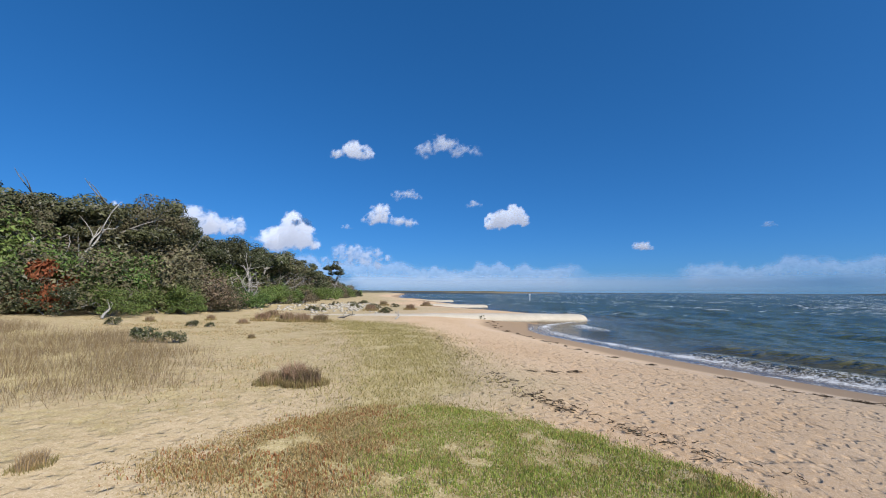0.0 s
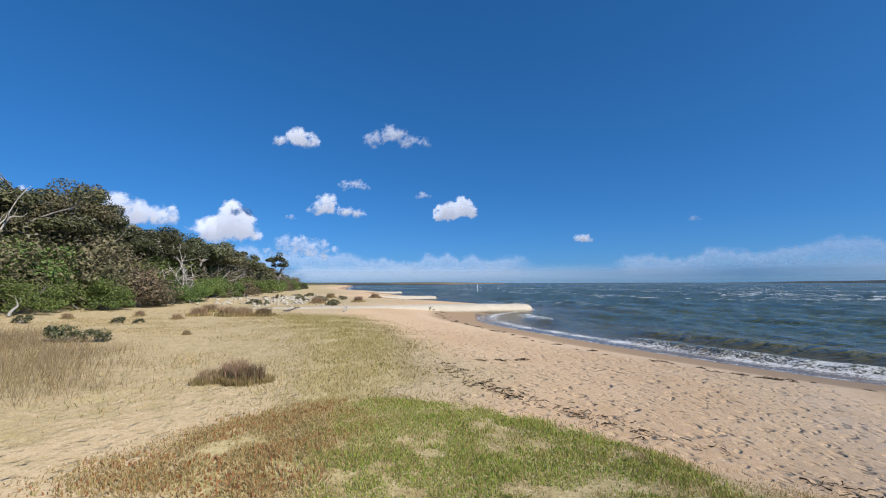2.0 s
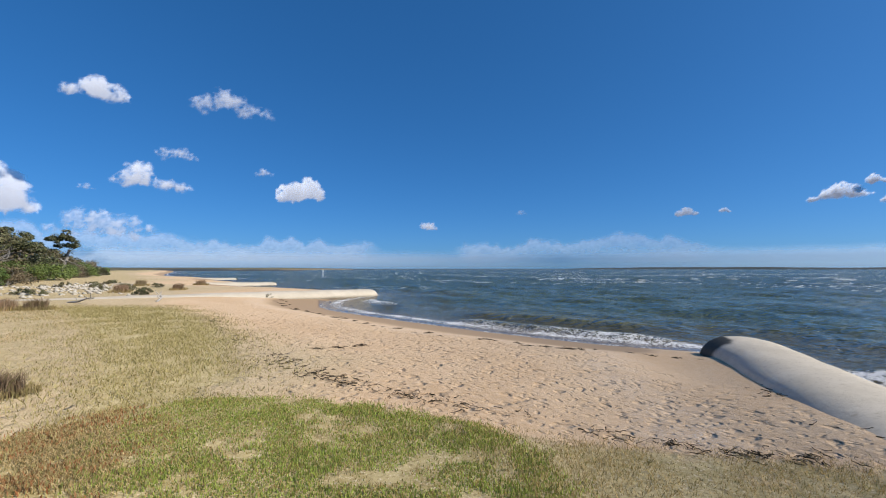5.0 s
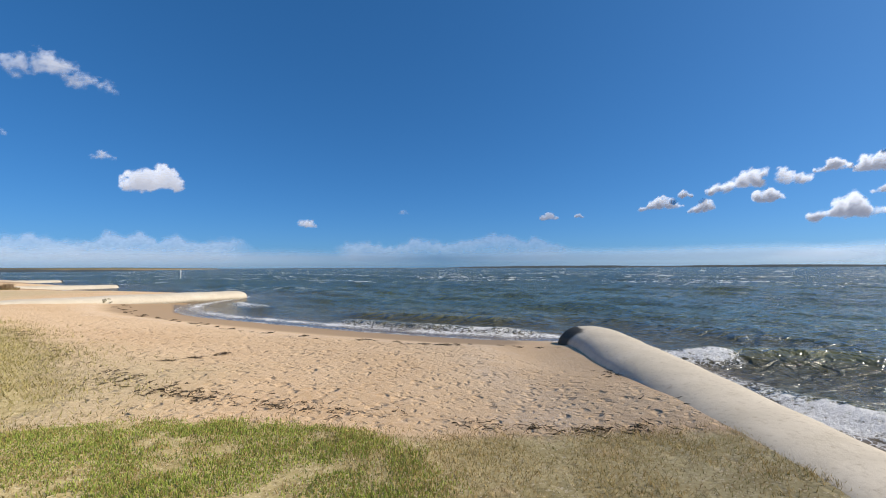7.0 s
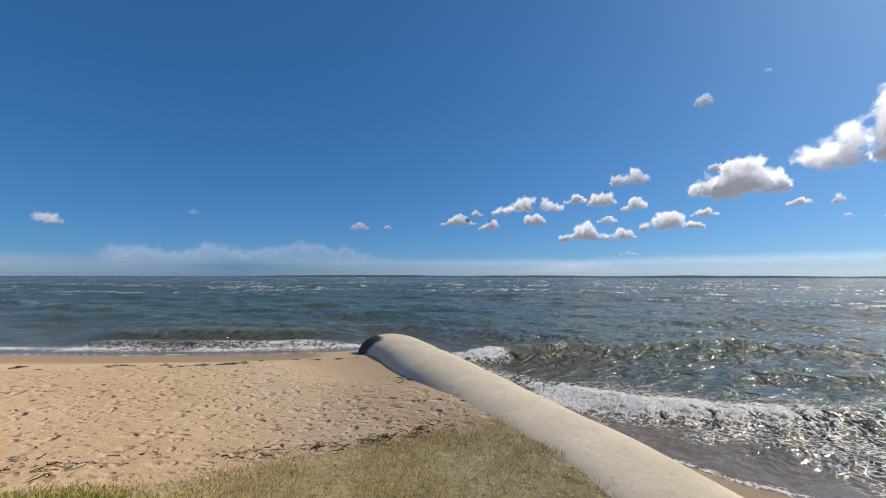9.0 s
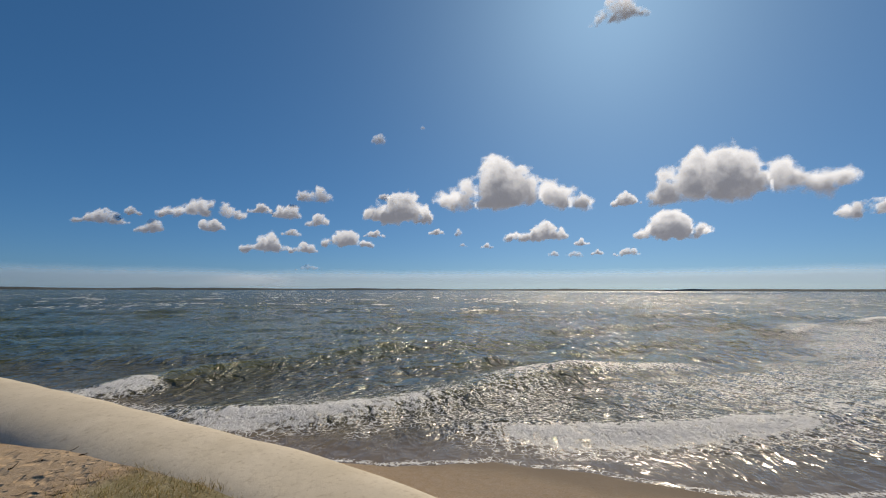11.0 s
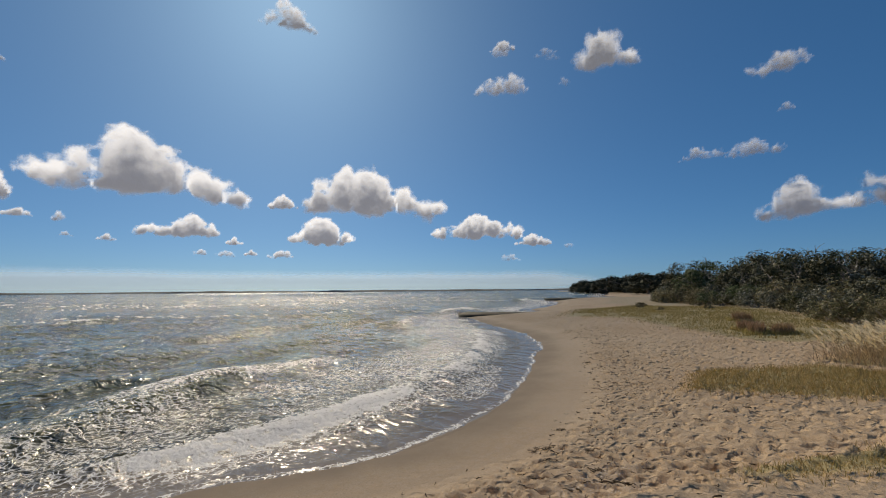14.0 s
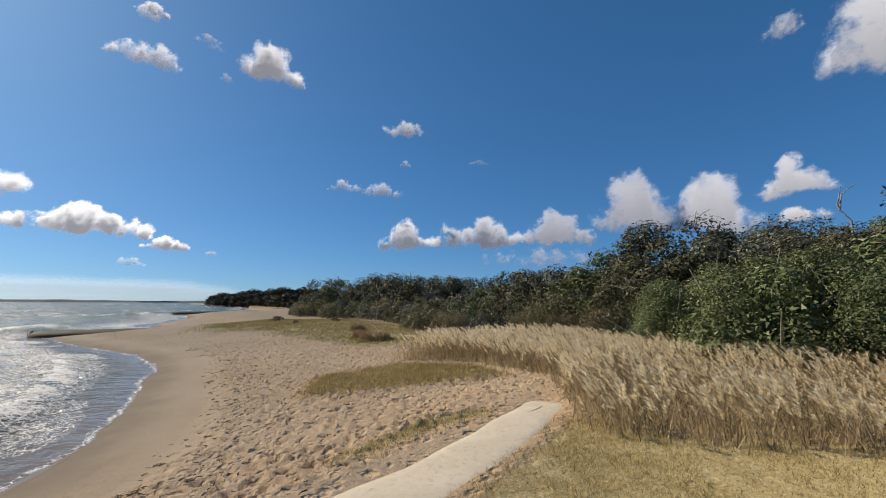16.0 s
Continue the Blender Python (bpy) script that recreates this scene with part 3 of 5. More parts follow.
def build_sea():
    radii = np.concatenate([grown(4, 60, 0.011), grown(60, 420, 0.02), grown(420, 4800, 0.06), [4850]])
    x, y, faces = polar(radii, np.radians(np.linspace(-125, 140, 661)))
    d = shore_distance(x, y)
    keep = (d[faces].max(1) < 3.2)
    used, faces = np.unique(faces[keep], return_inverse=True)
    faces = faces.reshape(-1, 4)
    x, y, d = x[used], y[used], d[used]
    bed = ground_height(x, y, False)
    z, foam, lift = water_height(x, y, d)
    run = 0.035 + 0.09 * (fbm(x / 2.8, y / 2.8, 61, 3) - 0.5) + 0.03 * (fbm(x / 0.6, y / 0.6, 62, 2) - 0.5)
    z = np.where(d > -1.5, np.maximum(z * step(0.0, 1.5, -d), 0) + run * step(-6, 0, d), z + 0.035 * step(-6, 0, d))
    depth = z - bed
    edge = np.exp(-(((depth - 0.010) / 0.009) ** 2)) * (0.35 + 0.75 * fbm(x / 0.7, y / 0.7, 67, 3))
    # southern wash reaches further out, its white partly replacing missing glitter
    wash = step(-6.5 - 3.5 * step(3, -2, y), -1.0 - 1.5 * step(3, -2, y), d) * (1 - step(-0.6, 0.3, d)) * (0.10 + 0.14 * step(-5, -9, y) + 0.52 * fbm(x / 1.7, y / 1.7, 65, 4))
    south = 1 - step(2, 8, y)
    wash = wash * (1 - 0.8 * step(-1.8, -0.7, d) * (fbm(x / 2.5, y / 2.5, 68, 2) > 0.42))
    foam = np.maximum.reduce([np.minimum(foam, 0.82), edge, wash * (0.35 + 0.65 * south)])
    foam = np.maximum(foam, (1 - south) * 0.85 * np.exp(-(((d + 0.8) / 0.5) ** 2)) * (0.4 + 0.8 * fbm(x / 0.9, y / 0.9, 66, 3)))
    z = z + 0.06 * np.clip(foam - 0.3, 0, 1) * (fbm(x / 0.3, y / 0.3, 69, 3) - 0.4) * step(0.02, 0.2, depth)
    far = step(20, 110, np.hypot(x, y))
    me = mesh_of("sea", np.stack([x, y, z], 1), faces, WATER, depth=depth, foam=foam, far=far, lift=lift)
    tagged(new("water", me), "choppy grey-green sea with whitecaps, low breakers and foam", "sea", kind="structure")


# ---------------------------------------------------------------- sand-filled tubes
CLOTH_DARK = plain_material("wet_cloth", (0.03, 0.027, 0.02), (0.08, 0.07, 0.055), 9.0, 0.7)

def sweep(path, ring):
    """Skin of rings: for each station of a smooth path, ring(s, share) gives offsets (across, up)."""
    line = np.array(rounded(path, 3))
    seg = np.r_[0, np.cumsum(np.linalg.norm(np.diff(line[:, :2], axis=0), axis=1))]
    count = max(24, int(seg[-1] / 0.22))
    s = np.linspace(0, seg[-1], count)
    pts = np.stack([np.interp(s, seg, line[:, k]) for k in range(3)], 1)
    ahead = np.gradient(pts[:, :2], axis=0)
    ahead /= np.linalg.norm(ahead, axis=1, keepdims=True)
    side = np.stack([-ahead[:, 1], ahead[:, 0]], 1)
    rows, marks = [], []
    for k in range(count):
        off = ring(s[k], s[k] / seg[-1])
        rows.append(np.stack([pts[k, 0] + side[k, 0] * off[:, 0], pts[k, 1] + side[k, 1] * off[:, 0], pts[k, 2] + off[:, 1]], 1))
        marks.append(np.stack([np.full(len(off), s[k]), off[:, 0], off[:, 1]], 1))
    m = len(rows[0])
    k = np.arange(count * m).reshape(count, m)
    faces = np.stack([k[:-1, :-1], k[:-1, 1:], k[1:, 1:], k[1:, :-1]], -1).reshape(-1, 4)
    return np.concatenate(rows), faces, np.concatenate(marks)


def build_tube(path, wide, wide_land, dark, label):
    """A tube from its seaward tip to the buried landward end. Path rows: x, y, crest height."""
    angles = np.linspace(-0.62, math.pi + 0.62, 33)

    def ring(s, share):
        w = wide + (wide_land - wide) * step(0.25, 0.9, share)
        close = math.sqrt(max(0.0, 1 - max(0.0, 1 - s / 0.95) ** 2.3)) * (0.25 + 0.75 * math.sqrt(max(0.0, 1 - max(0.0, (share - 0.97) / 0.03) ** 2)))
        high = 0.55 - 0.33 * step(0.3, 0.8, share)
        sag = 0.012 * math.sin(s * 1.3) + 0.006 * math.sin(s * 4.3 + 1)
        x = np.sign(np.cos(angles)) * np.abs(np.cos(angles)) ** (0.85 - 0.35 * step(0.3, 0.8, share)) * (w / 2) * max(close, 0.06)
        z = (np.sin(angles) - 1) * high * (0.55 + 0.45 * close) + sag - 0.32 * (1 - close)
        x = x + 0.01 * np.sin(angles * 5 + s * 2)
        return np.stack([x, z], 1)

    v, f, mark = sweep(path, ring)
    wear = step(-0.2, -0.75, mark[:, 2]) * 0.75
    alga = np.maximum(step(0.9, 0.25, mark[:, 0]) * step(0.35, -0.15, mark[:, 1]), step(3.0, 0.8, mark[:, 0]) * step(-0.1, -0.6, mark[:, 1])) * 1.1 + dark
    base = empty("groyne_tube", path[0][0], path[0][1], 0.0)
    v = v - np.array([path[0][0], path[0][1], 0.0])
    part("tube_skin", mesh_of("tube_skin", v, f, TUBE, wear=wear, alga=alga), base)
    # a slack dark fold of cloth at the tip
    ahead = (Vector(path[1][:2]) - Vector(path[0][:2])).normalized()
    out = Vector((-ahead.y, ahead.x)) * -0.62 + ahead * 0.35
    u = np.linspace(0, 1, 9)
    fold = limb([(-0.05 + out.x * k, 0.1 + out.y * k, (0.62 - 0.46 * k) * path[0][2]) for k in u], 0.20 * (1 - u) ** 0.7 + 0.015, 8)
    part("end_flap", mesh_of("end_flap", *fold, CLOTH_DARK), base, "dark wet fold of cloth")
    if path is NEAR_TUBE:
        # the stitched filling slit near the landward end
        slit = limb([(-10.75, -18.2, 0.888), (-10.9, -18.35, 0.889), (-11.05, -18.55, 0.889), (-11.15, -18.7, 0.888)], [0.006, 0.010, 0.010, 0.006], 6)
        part("filling_slit", mesh_of("filling_slit", *slit, CLOTH_DARK), base, "dark stitched slit")
    tagged(base, label, "groyne", "groynes along the beach")
    return base


# ---------------------------------------------------------------- far shores
def build_far_land(name, turn_a, turn_b, dist, high, seed, label, material):
    """A low wooded ridge along the horizon, with a front and a back slope."""
    a = np.radians(np.linspace(turn_a, turn_b, 260))
    t = np.linspace(0, 1, 260)
    h = high * (0.35 + 0.9 * fbm(t * 14, t * 0 + 3, seed, 5)) * np.sqrt(step(0, 0.12, t) * (1 - step(0.9, 1, t))) + 0.3
    rows = []
    for r, share in ((dist, -0.02), (dist + 20, 0.55), (dist + 60, 1.0), (dist + 140, 0.9), (dist + 250, -0.05)):
        rows.append(np.stack([-np.sin(a) * r, np.cos(a) * r, h * share], 1))
    k = np.arange(5 * 260).reshape(5, 260)
    faces = np.stack([k[:-1, :-1], k[:-1, 1:], k[1:, 1:], k[1:, :-1]], -1).reshape(-1, 4)
    tagged(new(name, mesh_of(name, np.concatenate(rows), faces, material)), label, "far shore", kind="structure")


# dark woodland with the blue-grey haze of distance put into its colour
FAR_HAZED_WOODS = plain_material("far_woodland", (0.035, 0.05, 0.055), (0.07, 0.085, 0.085), 0.02, 0.95, 0.0)
# ---------------------------------------------------------------- plants
GREEN_BLADE = leaf_material("succulent_shoot", (0.12, 0.18, 0.035), (0.38, 0.45, 0.105), (0.44, 0.32, 0.12), 0.22, 0.5, 0.2)
RED_BLADE = leaf_material("reddened_shoot", (0.46, 0.19, 0.07), (0.62, 0.34, 0.15), (0.46, 0.38, 0.16), 0.4, 0.6, 0.2)
STRAW = leaf_material("straw_blade", (0.34, 0.25, 0.10), (0.55, 0.43, 0.21), (0.22, 0.21, 0.06), 0.3, 0.7, 0.2)
OLIVE_BLADE = leaf_material("olive_blade", (0.33, 0.25, 0.10), (0.53, 0.42, 0.20), (0.27, 0.225, 0.085), 0.25, 0.7, 0.2)
TAN_STALK = leaf_material("dead_stalk", (0.27, 0.175, 0.085), (0.45, 0.31, 0.17), (0.36, 0.28, 0.19), 0.3, 0.8, 0.15)
RUSH = leaf_material("rush_stalk", (0.25, 0.165, 0.095), (0.46, 0.33, 0.21), (0.22, 0.19, 0.08), 0.2, 0.7, 0.15)
REED = leaf_material("reed_straw", (0.36, 0.27, 0.165), (0.62, 0.50, 0.33), (0.21, 0.155, 0.095), 0.25, 0.7, 0.35)
PLUME = leaf_material("reed_plume", (0.68, 0.58, 0.42), (0.88, 0.79, 0.63), None, 0.0, 0.9, 0.5)
WRACK = leaf_material("dry_seaweed", (0.030, 0.022, 0.014), (0.11, 0.08, 0.05), None, 0.0, 0.8, 0.0)


def blades(at, height, width, lean, bend=0.4, aim=None, gen=rng, simple=False):
    """Blades of grass: each five corners and three triangles. at: roots; height, width: arrays; lean: sideways share of the height."""
    n = len(at)
    a = gen.uniform(0, 2 * math.pi, n)
    out = np.stack([np.cos(a), np.sin(a), 0 * a], 1)
    tilt = lean * gen.uniform(0.2, 1.0, n)[:, None]
    go = out * tilt
    if aim is not None:
        go = go + np.asarray(aim)[None] * gen.uniform(0.5, 1.2, n)[:, None]
    b = gen.uniform(0, 2 * math.pi, n)
    side = np.stack([np.cos(b), np.sin(b), 0 * b], 1) * (np.broadcast_to(width, n) / 2)[:, None]
    h = np.broadcast_to(height, n)[:, None]
    up = np.array([0, 0, 1.0])
    mid = at + h * (0.55 * up + 0.55 * go * (1 - bend))
    tip = at + h * (up * (1 - 0.25 * bend) + go * (1 + bend))
    if simple:
        return np.stack([at - side, at + side, tip], 1).reshape(-1, 3), np.arange(n * 3).reshape(-1, 3)
    v = np.stack([at - side, at + side, mid - side * 0.8, mid + side * 0.8, tip], 1).reshape(-1, 3)
    k = (np.arange(n) * 5)[:, None, None]
    f = (np.array([[0, 1, 3], [0, 3, 2], [2, 3, 4]])[None] + k).reshape(-1, 3)
    return v, f


def scatter(ring, count, soft, gen=rng, clump=0.0, size=0.6, seed=40):
    """Points in a ring of the plan, thinned towards its edge and gathered in clumps."""
    xs, ys = [p[0] for p in ring], [p[1] for p in ring]
    x = gen.uniform(min(xs) - soft, max(xs) + soft, count * 4)
    y = gen.uniform(min(ys) - soft, max(ys) + soft, count * 4)
    keep = gen.uniform(0, 1, count * 4) < region(x, y, ring, soft)
    if clump:
        keep &= gen.uniform(0, 1, count * 4) < step(clump - 0.16, clump + 0.16, fbm(x / size, y / size, seed, 3))
    x, y = x[keep][:count], y[keep][:count]
    return np.stack([x, y, ground_height(x, y)], 1)


def grass_patch(name, ring, count, soft, material, tall, wide, lean, label, clump=0.0, size=0.6, seed=40, category="grass"):
    at = scatter(ring, count, soft, clump=clump, size=size, seed=seed)
    at[:, 2] -= 0.008
    h = tall * rng.uniform(0.55, 1.25, len(at)) * (0.6 + 0.8 * fbm(at[:, 0] / 0.5, at[:, 1] / 0.5, 71, 2))
    v, f = blades(at, h, wide, lean, simple=count > 10000 and seed > 40)
    tagged(new(name, mesh_of(name, v, f, material, False)), label, category, kind="stuff")


def limb(points, radii, sides=7):
    """A tapered, closed branch along points."""
    p = np.asarray(points, float)
    t = np.gradient(p, axis=0)
    t /= np.linalg.norm(t, axis=1, keepdims=True) + 1e-9
    ref = np.where(np.abs(t[:, 2:]) > 0.9, np.array([[1.0, 0, 0]]), np.array([[0, 0, 1.0]]))
    u = np.cross(t, ref)
    u /= np.linalg.norm(u, axis=1, keepdims=True) + 1e-9
    w = np.cross(t, u)
    a = np.linspace(0, 2 * math.pi, sides, endpoint=False)
    rings = p[:, None] + np.asarray(radii)[:, None, None] * (np.cos(a)[None, :, None] * u[:, None] + np.sin(a)[None, :, None] * w[:, None])
    n = len(p)
    k = np.arange(n * sides).reshape(n, sides)
    nxt = np.roll(k, -1, 1)
    f = np.stack([k[:-1], nxt[:-1], nxt[1:], k[1:]], -1).reshape(-1, 4)
    return rings.reshape(-1, 3), f


def wander(start, way, length, count, bend, gen, lift=0.0):
    """A crooked line of points."""
    pts, way = [np.array(start, float)], np.array(way, float)
    for _ in range(count):
        way = way + gen.normal(0, bend, 3) + np.array([0, 0, lift])
        way /= np.linalg.norm(way)
        pts.append(pts[-1] + way * length / count)
    return np.array(pts), way


def leaves(centres, radii, count, size, gen, flat=0.75):
    """Leaves in clumps: pointed, three-cornered, turned mostly outwards and up."""
    pick = gen.integers(0, len(centres), count)
    way = gen.normal(0, 1, (count, 3))
    way /= np.linalg.norm(way, axis=1, keepdims=True)
    r = gen.uniform(0.12, 1, count) ** 0.35
    at = centres[pick] + way * (r * radii[pick])[:, None] * np.array([1, 1, flat])
    normal = way + gen.normal(0, 0.55, (count, 3)) + np.array([0, 0, 0.5])
    normal /= np.linalg.norm(normal, axis=1, keepdims=True)
    along = np.cross(normal, gen.normal(0, 1, (count, 3)))
    along /= np.linalg.norm(along, axis=1, keepdims=True) + 1e-9
    across = np.cross(normal, along)
    s = size * gen.uniform(0.6, 1.35, count)[:, None]
    v = np.stack([at - along * s * 0.45 + across * s * 0.28, at + along * s * 0.6, at - along * s * 0.45 - across * s * 0.28 + normal * s * 0.08], 1)
    return v.reshape(-1, 3), np.arange(count * 3).reshape(-1, 3)


def make_tree(name, seed, high, spread, stems, leaf, bark, label, category, leaf_count, leaf_size, fill=0.75, lean=0.25, crown_from=0.45):
    """A coastal tree: crooked stems, limbs and a broken crown of small clumps."""
    gen = np.random.default_rng(seed)
    root = empty(name, 0, 0, -60)
    ends, made, girth = [], [], 0.085 * high**0.7
    for s in range(stems):
        a = gen.uniform(0, 6.28)
        way = np.array([math.cos(a) * lean, math.sin(a) * lean, 1.0])
        p, way = wander((0.12 * math.cos(a), 0.12 * math.sin(a), -0.3), way / np.linalg.norm(way), high * gen.uniform(0.5, 0.62), 7, 0.14, gen, 0.03)
        v, f = limb(p, np.linspace(girth, girth * 0.45, len(p)) / stems**0.6)
        made.append(("trunk", v, f, bark, True))
        for _ in range(int(gen.integers(3, 5))):
            i = int(gen.integers(3, len(p)))
            b = gen.uniform(0, 6.28)
            go = np.array([math.cos(b), math.sin(b), gen.uniform(0.25, 0.9)])
            q, go = wander(p[i], go / np.linalg.norm(go), spread * gen.uniform(0.55, 0.95), 6, 0.22, gen, 0.05)
            pieces = [limb(q, np.linspace(girth * 0.4, girth * 0.12, len(q)) / stems**0.5, 5)]
            ends += [q[-1], q[-2], q[-3]]
            for _ in range(3):
                j = int(gen.integers(2, len(q)))
                c, _ = wander(q[j], go + gen.normal(0, 0.7, 3), spread * gen.uniform(0.25, 0.5), 4, 0.25, gen, 0.06)
                pieces.append(limb(c, np.linspace(girth * 0.12, girth * 0.03, len(c)), 4))
                ends += [c[-1], c[-2]]
            v, f = joined(pieces)
            made.append(("limb", v, f, bark, True))
    ends = np.array(ends)
    extra = max(4, int(len(ends) * fill))
    a, r = gen.uniform(0, 6.28, extra), spread * gen.uniform(0.1, 1.0, extra) ** 0.6
    low = 0.82 if crown_from > 0.3 else 0.2
    top = np.stack([np.cos(a) * r, np.sin(a) * r, high * (0.96 - 0.42 * (r / spread) ** 2) * gen.uniform(low, 1.0, extra)], 1)
    centres = np.concatenate([ends, top])
    centres = centres[centres[:, 2] > high * crown_from]
    radii = spread * gen.uniform(0.10, 0.22, len(centres))
    if crown_from >= 0.3 and len(centres) > 22:
        # clumps of leaves held out on the limbs' ends
        high_up = np.argsort(-centres[:, 2])[: max(36, int(len(centres) * 0.8))]
        keep = min(36, len(high_up))
        centres = centres[gen.choice(high_up, keep, replace=False)]
        radii = spread * gen.uniform(0.15, 0.30, keep)
    if crown_from < 0.3:
        # a heap of separate round domes with dark gaps between them
        q = 30
        a, u = gen.uniform(0, 6.28, q), gen.uniform(0.0, 1.0, q)
        r = spread * 0.85 * np.sqrt(1 - (0.15 + 0.8 * u) ** 2)
        centres = np.stack([np.cos(a) * r, np.sin(a) * r, high * (0.12 + 0.74 * u)], 1)
        radii = spread * gen.uniform(0.17, 0.34, q)
    if leaf_count:
        v, f = leaves(centres, radii, leaf_count, leaf_size, gen, 0.6 if crown_from >= 0.3 else 0.8)
        made.append(("crown", v, f, leaf, False))
    grow = high / max(v[:, 2].max() for _, v, *_ in made)
    for kind, v, f, material, smooth in made:
        v[:, 2] *= grow
        part(kind, mesh_of(kind, v, f, material, smooth), root)
    return tagged(root, label, category)


def make_shrub(name, seed, high, spread, leaf, label, leaf_count, leaf_size, lumps=26, category="shrub", bark=None):
    """A dense rounded shrub down to the ground: stems and a lumpy skin of leaves."""
    gen = np.random.default_rng(seed)
    root = empty(name, 0, 0, -60)
    pieces, cs = [], []
    for _ in range(7):
        a = gen.uniform(0, 6.28)
        q, _ = wander((0, 0, -0.2), (0.6 * math.cos(a), 0.6 * math.sin(a), 0.8), high * 0.9, 5, 0.2, gen, 0.05)
        pieces.append(limb(q, np.linspace(0.05, 0.012, len(q)), 5))
    v, f = joined(pieces)
    part("stem", mesh_of("stem", v, f, bark or BARK), root)
    for _ in range(lumps):
        a, u = gen.uniform(0, 6.28), gen.uniform(0.0, 1.0)
        r = spread * (gen.uniform(0.3, 1.0) ** 0.5) * (1 - 0.35 * u)
        cs.append((r * math.cos(a) * 0.8, r * math.sin(a) * 0.8, high * (0.14 + 0.66 * u * (1 - 0.35 * (r / spread) ** 2))))
    cs = np.array(cs)
    radii = np.minimum(spread, high) * gen.uniform(0.16, 0.34, lumps)
    v, f = leaves(cs, radii, leaf_count, leaf_size, gen, 0.85)
    v[:, 2] = np.maximum(v[:, 2], 0.02)
    part("foliage", mesh_of("foliage", v, f, leaf, False), root)
    return tagged(root, label, category)


def plant(model, x, y, size, gen, group="", squash=1.0, top=None, own_height=1.0, label=""):
    """A copy of a plant on the ground; with top, its crown reaches that height."""
    z = float(ground_height(np.array([x]), np.array([y]), False)[0])
    s = size
    if top is not None:
        s = max(0.35, (top - z) / own_height)
    m = Matrix.Translation((x, y, z)) @ Matrix.Rotation(gen.uniform(0, 6.28), 4, "Z") @ Matrix.Diagonal((s * squash, s * squash, s, 1))
    return tagged(copy_thing(model, m), label, group=group)


def drop_model(model):
    for o in (*model.children_recursive, model):
        bpy.data.objects.remove(o)


def build_woods():
    gen = np.random.default_rng(21)
    def tree_pair(name, seed, high, spread, stems, leaf, label, fill, lean, crown_from, size):
        near = make_tree(name, seed, high, spread, stems, leaf, BARK, label, "tree", 13000, size * 0.52, fill + 0.6, lean, crown_from)
        thin = make_tree(name, seed, high, spread, stems, leaf, BARK, label, "tree", 4200, size * 0.95, fill, lean, crown_from)
        return near, thin, high

    def shrub_pair(name, seed, high, spread, leaf, label, size, lumps):
        return make_shrub(name, seed, high, spread, leaf, label, 7500, size * 0.52, lumps), make_shrub(name, seed, high, spread, leaf, label, 2600, size * 0.9, lumps), high

    trees = [
        tree_pair("coast_banksia", 1, 6.0, 2.6, 2, LEAF_DARK, "dark green coast banksia with a dense domed crown", 0.75, 0.25, 0.45, 0.26),
        tree_pair("coast_banksia", 2, 5.6, 2.9, 3, LEAF_DARK, "dark green coast banksia with several crooked grey stems", 0.9, 0.25, 0.45, 0.26),
        tree_pair("tea_tree", 3, 5.2, 2.8, 4, LEAF_OLIVE, "olive tea tree with twisted pale stems and thin crown", 0.55, 0.4, 0.5, 0.22),
        tree_pair("tea_tree", 4, 5.6, 2.6, 3, LEAF_OLIVE, "wind-bent olive tea tree with grey limbs showing", 0.6, 0.45, 0.5, 0.22),
    ]
    scrub = [
        tree_pair("moonah_scrub", 41, 5.4, 2.9, 3, LEAF_SOUTH_DARK, "dense moonah scrub leafy almost to the ground, its green darkened as if shaded", 2.2, 0.35, 0.12, 0.26),
        tree_pair("moonah_scrub", 42, 5.0, 3.1, 3, LEAF_SALTBUSH, "dense grey-green moonah scrub leafy almost to the ground", 2.2, 0.35, 0.12, 0.24),
        tree_pair("boobialla_scrub", 43, 5.0, 2.9, 3, LEAF_BOOBIALLA, "dense green boobialla scrub leafy almost to the ground", 2.2, 0.35, 0.12, 0.22),
    ]
    shrubs = [
        shrub_pair("wattle_shrub", 11, 2.2, 2.0, LEAF_GREEN, "bright green leafy shrub on the dune's foot", 0.17, 34),
        shrub_pair("coast_shrub", 12, 2.0, 2.0, LEAF_OLIVE, "olive green shrub in the dune thicket", 0.17, 30),
        shrub_pair("coast_shrub", 13, 2.2, 1.9, LEAF_DARK, "dark green shrub in the dune thicket", 0.18, 30),
        shrub_pair("saltbush_shrub", 14, 1.8, 1.9, LEAF_SALTBUSH, "silver-grey saltbush beside the reeds", 0.16, 30),
        shrub_pair("withered_shrub", 15, 1.8, 1.9, LEAF_BROWN, "brown withered shrub among green ones", 0.15, 26),
        shrub_pair("boobialla_shrub", 51, 2.2, 2.0, LEAF_BOOBIALLA, "glossy green boobialla shrub on the southern dune", 0.17, 24),
        shrub_pair("moonah_shrub", 52, 2.2, 2.0, LEAF_SOUTH_DARK, "moonah shrub on the southern dune, its green darkened as if shaded", 0.17, 24),
    ]

    def chosen(kinds, odds, x, y, back):
        near, thin, own = kinds[int(gen.choice(len(kinds), p=odds))]
        far = math.hypot(x, y)
        close = far < 27 if y < 0 else (far < 48 and back < 6)
        return (near if close else thin), own

    far_tree = (make_tree("far_tree", 5, 6.0, 3.4, 1, LEAF_FAR, BARK, "dark tree of the far wooded dune", "tree", 1300, 0.6, 1.2, 0.2, 0.1), 6.0)
    group_n, group_s = "trees of the northern dune", "trees of the southern dune"

